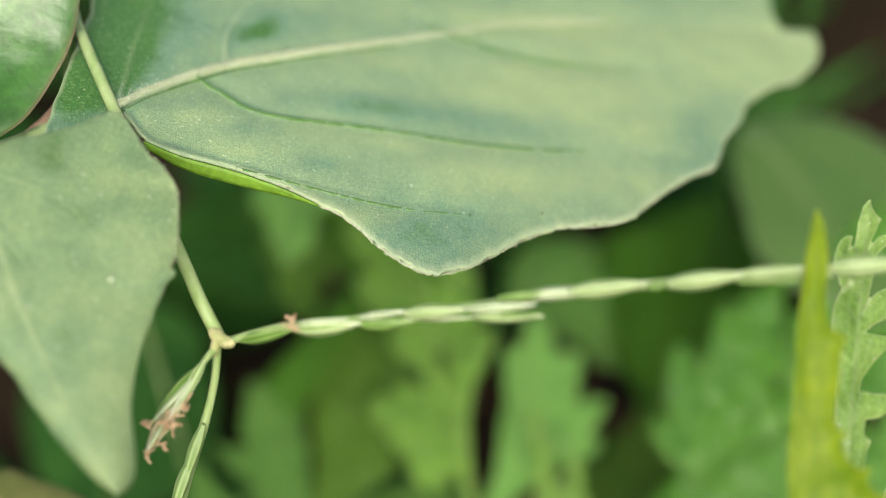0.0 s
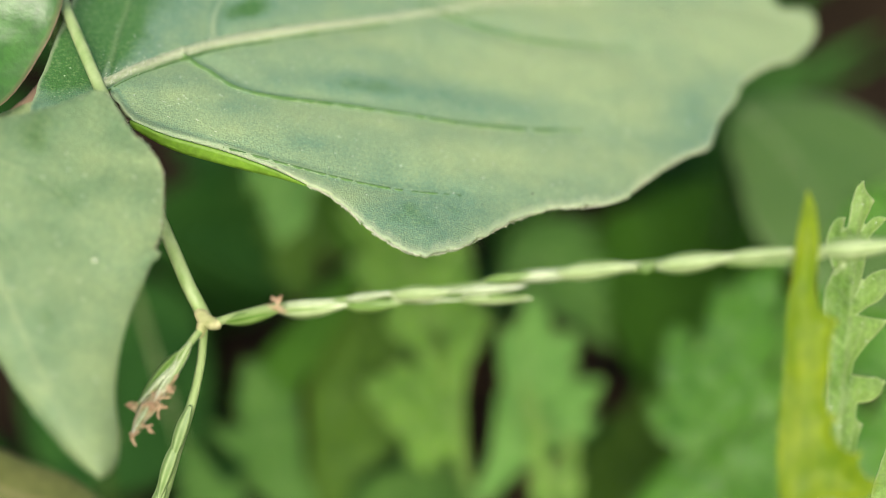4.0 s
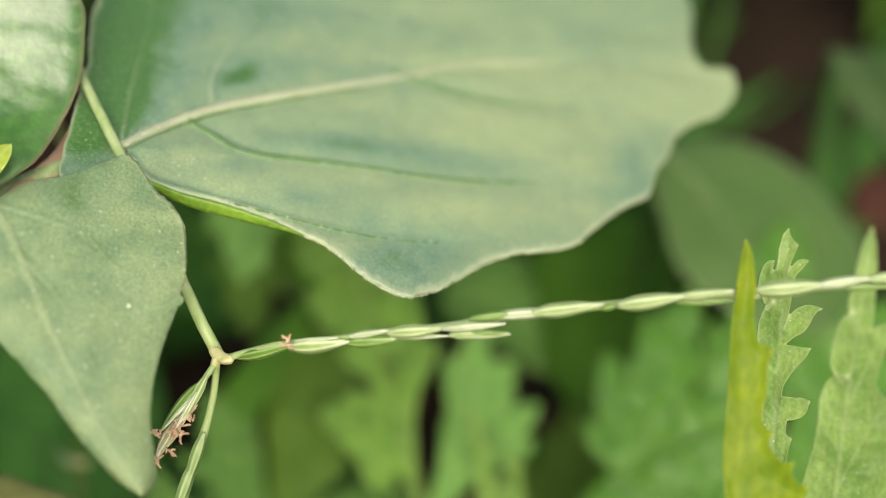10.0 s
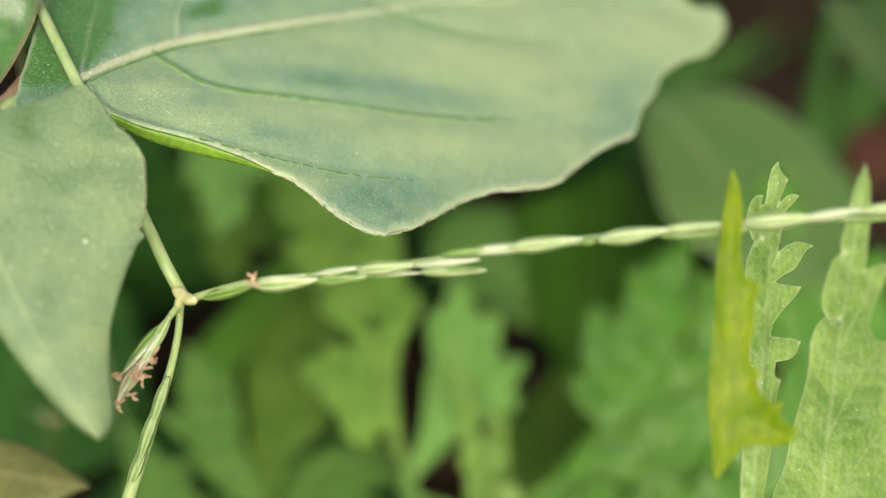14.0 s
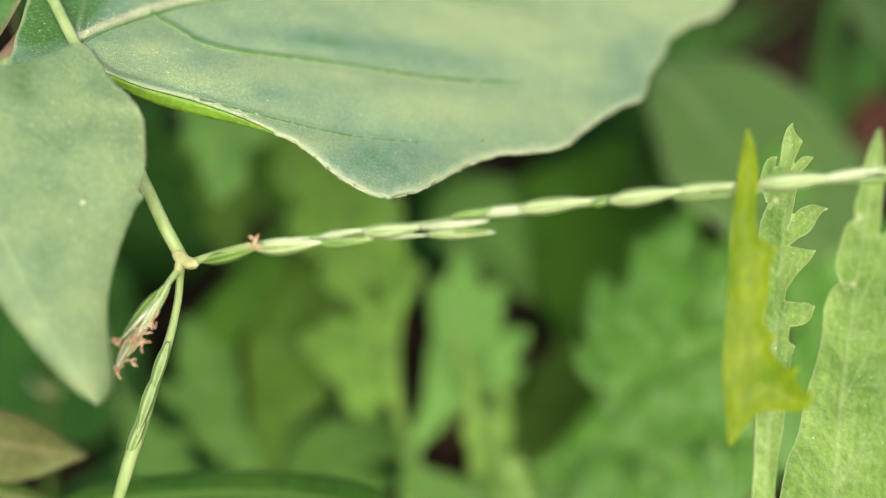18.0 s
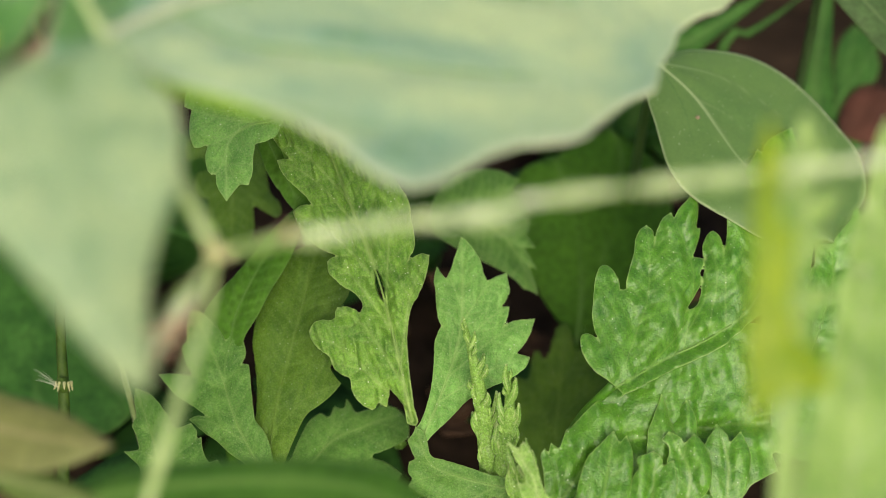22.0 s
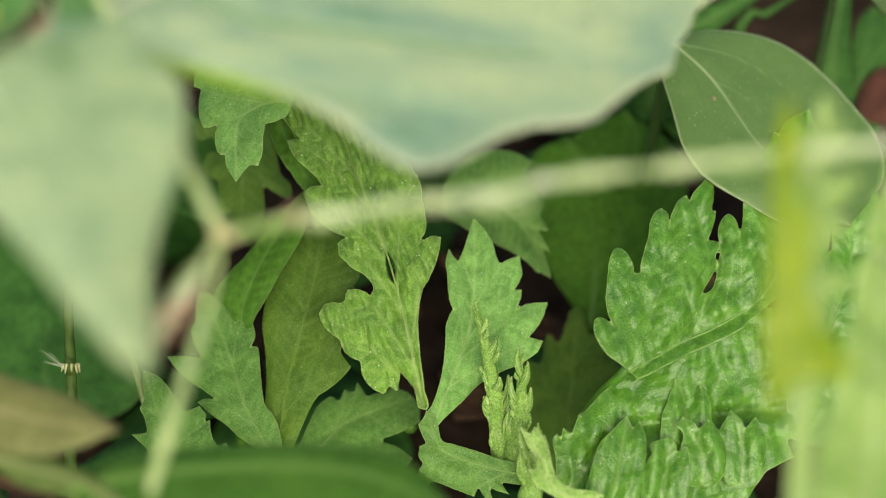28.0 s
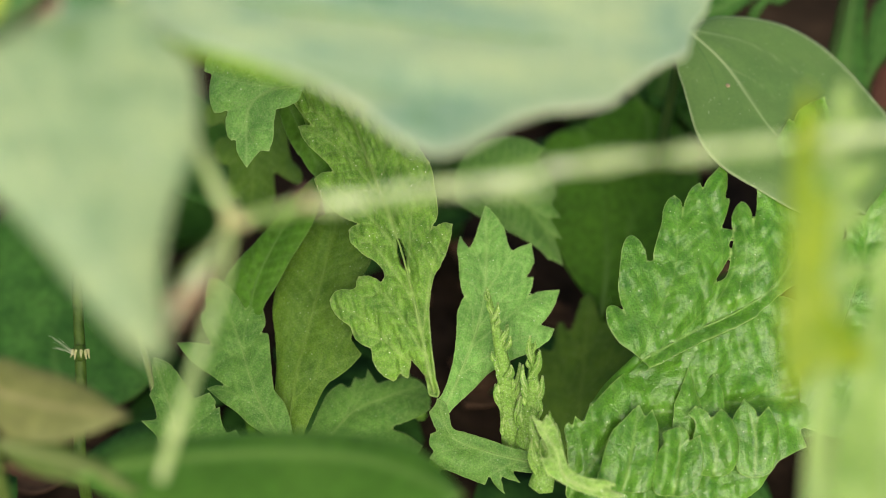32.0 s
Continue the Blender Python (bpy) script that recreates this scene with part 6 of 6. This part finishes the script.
# ---- the ant ----
def blob(n=12, seg=12):
    v, f = [], []
    for i in range(n + 1):
        a = math.pi * i / n
        for j in range(seg):
            b = 2 * math.pi * j / seg
            v.append((math.cos(a), math.sin(a) * math.cos(b), math.sin(a) * math.sin(b)))
    f = [(i * seg + j, i * seg + (j + 1) % seg, (i + 1) * seg + (j + 1) % seg, (i + 1) * seg + j) for i in range(n) for j in range(seg)]
    return np.array(v), f


def build_ant():
    """An ant along x (head forward), z up, in metres of its own space."""
    ant = new("ant")
    ant.empty_display_size = 0.001
    tagged(ant, "small ant with rust thorax and shiny dark gaster", "ant")

    def local(name, v, f, material, at=(0, 0, 0), label="", parent=ant):
        me = bpy.data.meshes.new(name)
        me.from_pydata((np.asarray(v) * 0.00128).tolist(), [], [list(map(int, q)) for q in f])
        me.materials.append(material)
        me.polygons.foreach_set("use_smooth", [True] * len(me.polygons))
        ob = new(name, me)
        ob.parent, ob.location = parent, [c * 0.00128 for c in at]
        if label:
            ob["label"] = label
        return ob
    v, f = blob()
    egg = v.copy()
    egg[:, 1:] *= (1.0 - 0.25 * egg[:, :1])
    local("gaster", egg * [0.42, 0.30, 0.28], f, ANT_DARK, (-0.72, 0, 0.42), "glossy dark brown gaster")
    local("thorax", v * [0.40, 0.15, 0.16], f, ANT_RUST, (0.06, 0, 0.42), "rust-coloured thorax")
    local("petiole", v * [0.10, 0.08, 0.13], f, ANT_RUST, (-0.34, 0, 0.42))
    head = v.copy()
    head[:, 1:] *= (1.0 - 0.18 * head[:, :1])
    local("head", head * [0.28, 0.24, 0.18], f, ANT_DARK, (0.62, 0, 0.44), "dark reddish head")
    for s in (-1, 1):
        a, b = tube_mesh([(0, 0, 0), (0.28, 0.22 * s, 0.12), (0.40, 0.30 * s, 0.10), (0.75, 0.28 * s, -0.1), (0.95, 0.26 * s, -0.15)], (0.028, 0.024, 0.024, 0.034), 14, 6)
        local("antenna", a, b, ANT_LEG, (0.84, 0.08 * s, 0.47))
        a, b = tube_mesh([(0, 0, 0), (0.12, 0.02 * s, -0.03), (0.17, -0.05 * s, -0.05)], (0.05, 0.04, 0.015), 6, 6)
        local("mandible", a, b, ANT_RUST, (0.86, 0.07 * s, 0.38))
    legs = []
    for x, lean in ((0.26, 0.55), (0.06, -0.1), (-0.12, -0.75)):
        for s in (-1, 1):
            a, b = tube_mesh([(0, 0, 0), (lean * 0.25, 0.30 * s, 0.16), (lean * 0.45, 0.5 * s, 0.12), (lean * 0.8, 0.78 * s, -0.25), (lean * 1.05, 0.95 * s, -0.37)],
                             (0.045, 0.048, 0.03, 0.022, 0.016), 18, 6)
            legs.append((local("leg", a, b, ANT_LEG, (x, 0.1 * s, 0.36)), s, len(legs)))
    return ant, legs


ant, ant_legs = build_ant()

# where the ant is (tilted millimetres), and the way it heads, time by time
ANT_STEPS = [
    (0.0, (-13.99, 33.24, -38.13), (-0.6, -0.8)),
    (1.0, (-15.39, 28.11, -30.99), (-0.6, -0.8)),
    (1.3, (-17.74, 18.66, -17.92), (-0.4, -0.9)),
    (1.5, (-18.11, 14.30, -11.97), (-0.35, -0.93)),
    (1.6, (-18.76, 13.68, -11.03), (-0.93, -0.35)),
    (1.7, (-19.20, 11.81, -8.25), (-0.7, -0.7)),
    (1.8, (-20.63, 11.08, -6.55), (-1, 0)),
    (1.9, (-22.25, 12.38, -7.40), (-0.75, 0.65)),
    (2.0, (-23.16, 14.15, -9.37), (-0.2, 0.98)),
    (2.1, (-23.26, 14.46, -9.69), (-0.55, 0.83)),
    (2.2, (-23.88, 13.63, -8.33), (-0.98, -0.15)),
    (2.3, (-24.36, 12.03, -5.96), (-0.75, -0.65)),
    (2.4, (-24.76, 10.75, -4.13), (-0.85, -0.5)),
    (2.5, (-24.79, 10.35, -3.64), (-0.8, -0.6)),
    (2.7, (-25.43, 9.45, -2.22), (-0.9, -0.4)),
    (2.9, (-25.96, 8.54, -1.02), (-1, 0.1)),
    (3.1, (-27.6, 7.9, -4), (-0.5, -0.85)),
    (3.2, (-28.4, 7.2, -7), (-0.3, -0.95)),
    (3.5, (-27.43, 4.02, -7), (0.2, -0.97)),
    (4.0, (-25.04, 1.01, -6), (0.2, -0.97)),
    (4.8, (-22.39, -4.82, -3), (0.5, -0.8)),
    (5.1, (-20.31, -7.27, -1.5), (0.95, -0.1)),
    (5.3, (-18.21, -6.06, 0.5), (0.8, 0.6)),
    (5.5, (-17.57, -4.15, 1.2), (0.3, 0.95)),
    (5.6, (-17.22, -4.9, 1.2), (0.4, 0.9)),
    (5.7, (-18.9, -4.39, 1.2), (0.6, 0.8)),
    (5.8, (-18.23, -4.13, 1.3), (0.5, 0.8)),
    (5.9, (-16.97, -3.52, 1.4), (0.9, 0.3)),
    (6.0, (-16.61, -3.09, 1.4), (0.85, 0.5)),
    (6.1, (-14.65, -2.76, 1.6), (0.75, 0.65)),
    (6.2, (-14.87, -2.7, 1.4), (0.1, 0.99)),
    (6.3, (-15.62, -1.83, 1.2), (-0.35, 0.93)),
    (6.4, (-16.39, -0.42, 0.8), (-0.35, 0.93)),
    (6.5, (-17.54, 1.29, 0.4), (-0.4, 0.9)),
    (6.6, (-18, 2.63, -0.4), (-0.42, 0.9)),
    (6.8, (-19.66, 4.78, -3.5), (-0.45, 0.9)),
    (7.4, (-25.14, 4.2, -4), (-0.45, 0.9)),
    (32.0, (-25.14, 4.2, -4), (-0.45, 0.9)),
]


def motions():
    rows = []
    for t, p, way in ANT_STEPS:
        up = np.array([0.4, 0.72, 0.58]) if t < 3.2 else np.array([0.35, 0.1, 0.93])
        if 6.1 < t < 9:
            up = np.array([0.75, 0.35, 0.55])
        up /= np.linalg.norm(up)
        x = np.array([way[0], way[1], 0.0])
        x -= up * (x @ up)
        x /= np.linalg.norm(x)
        y = np.cross(up, x)
        m = Matrix.Identity(4)
        m3 = T3 @ np.stack([x, y, up], 1)
        for i in range(3):
            for j in range(3):
                m[i][j] = m3[i, j]
        m.translation = world_of(p)
        rows.append((t, m))
    walk(ant, rows)
    for leg, side, k in ant_legs:
        at = leg.location.copy()
        rows = [(0.0, pose(*at)), (1.2, pose(*at))]
        for i in range(21):
            rows.append((1.3 + 0.1 * i, pose(*at, 0, 0, 16 * (1 if (i + k + (k // 2)) % 2 else -1))))
        rows.append((5.2, pose(*at)))
        for i in range(17):
            rows.append((5.4 + 0.1 * i, pose(*at, 0, 0, 16 * (1 if (i + k + (k // 2)) % 2 else -1))))
        rows += [(7.4, pose(*at)), (32.0, pose(*at))]
        walk(leg, rows)
    walk(focus, FOCUS)


# ---- where the lens is focused: near leaves, then the mugwort behind ----
focus = new("focus_mark")
focus.empty_display_size = 0.001
cam.data.dof.use_dof = True
cam.data.dof.focus_object = focus
cam.data.dof.aperture_fstop = 18.0


def focus_at(d):
    return Matrix.Translation(world_of((0, 0, 100 - d)))


FOCUS = [(0.0, focus_at(104)), (7.0, focus_at(104)), (8.2, focus_at(99)), (9.6, focus_at(99)), (10.8, focus_at(102)), (18.0, focus_at(102)), (18.2, focus_at(166)), (32.0, focus_at(166))]

motions()
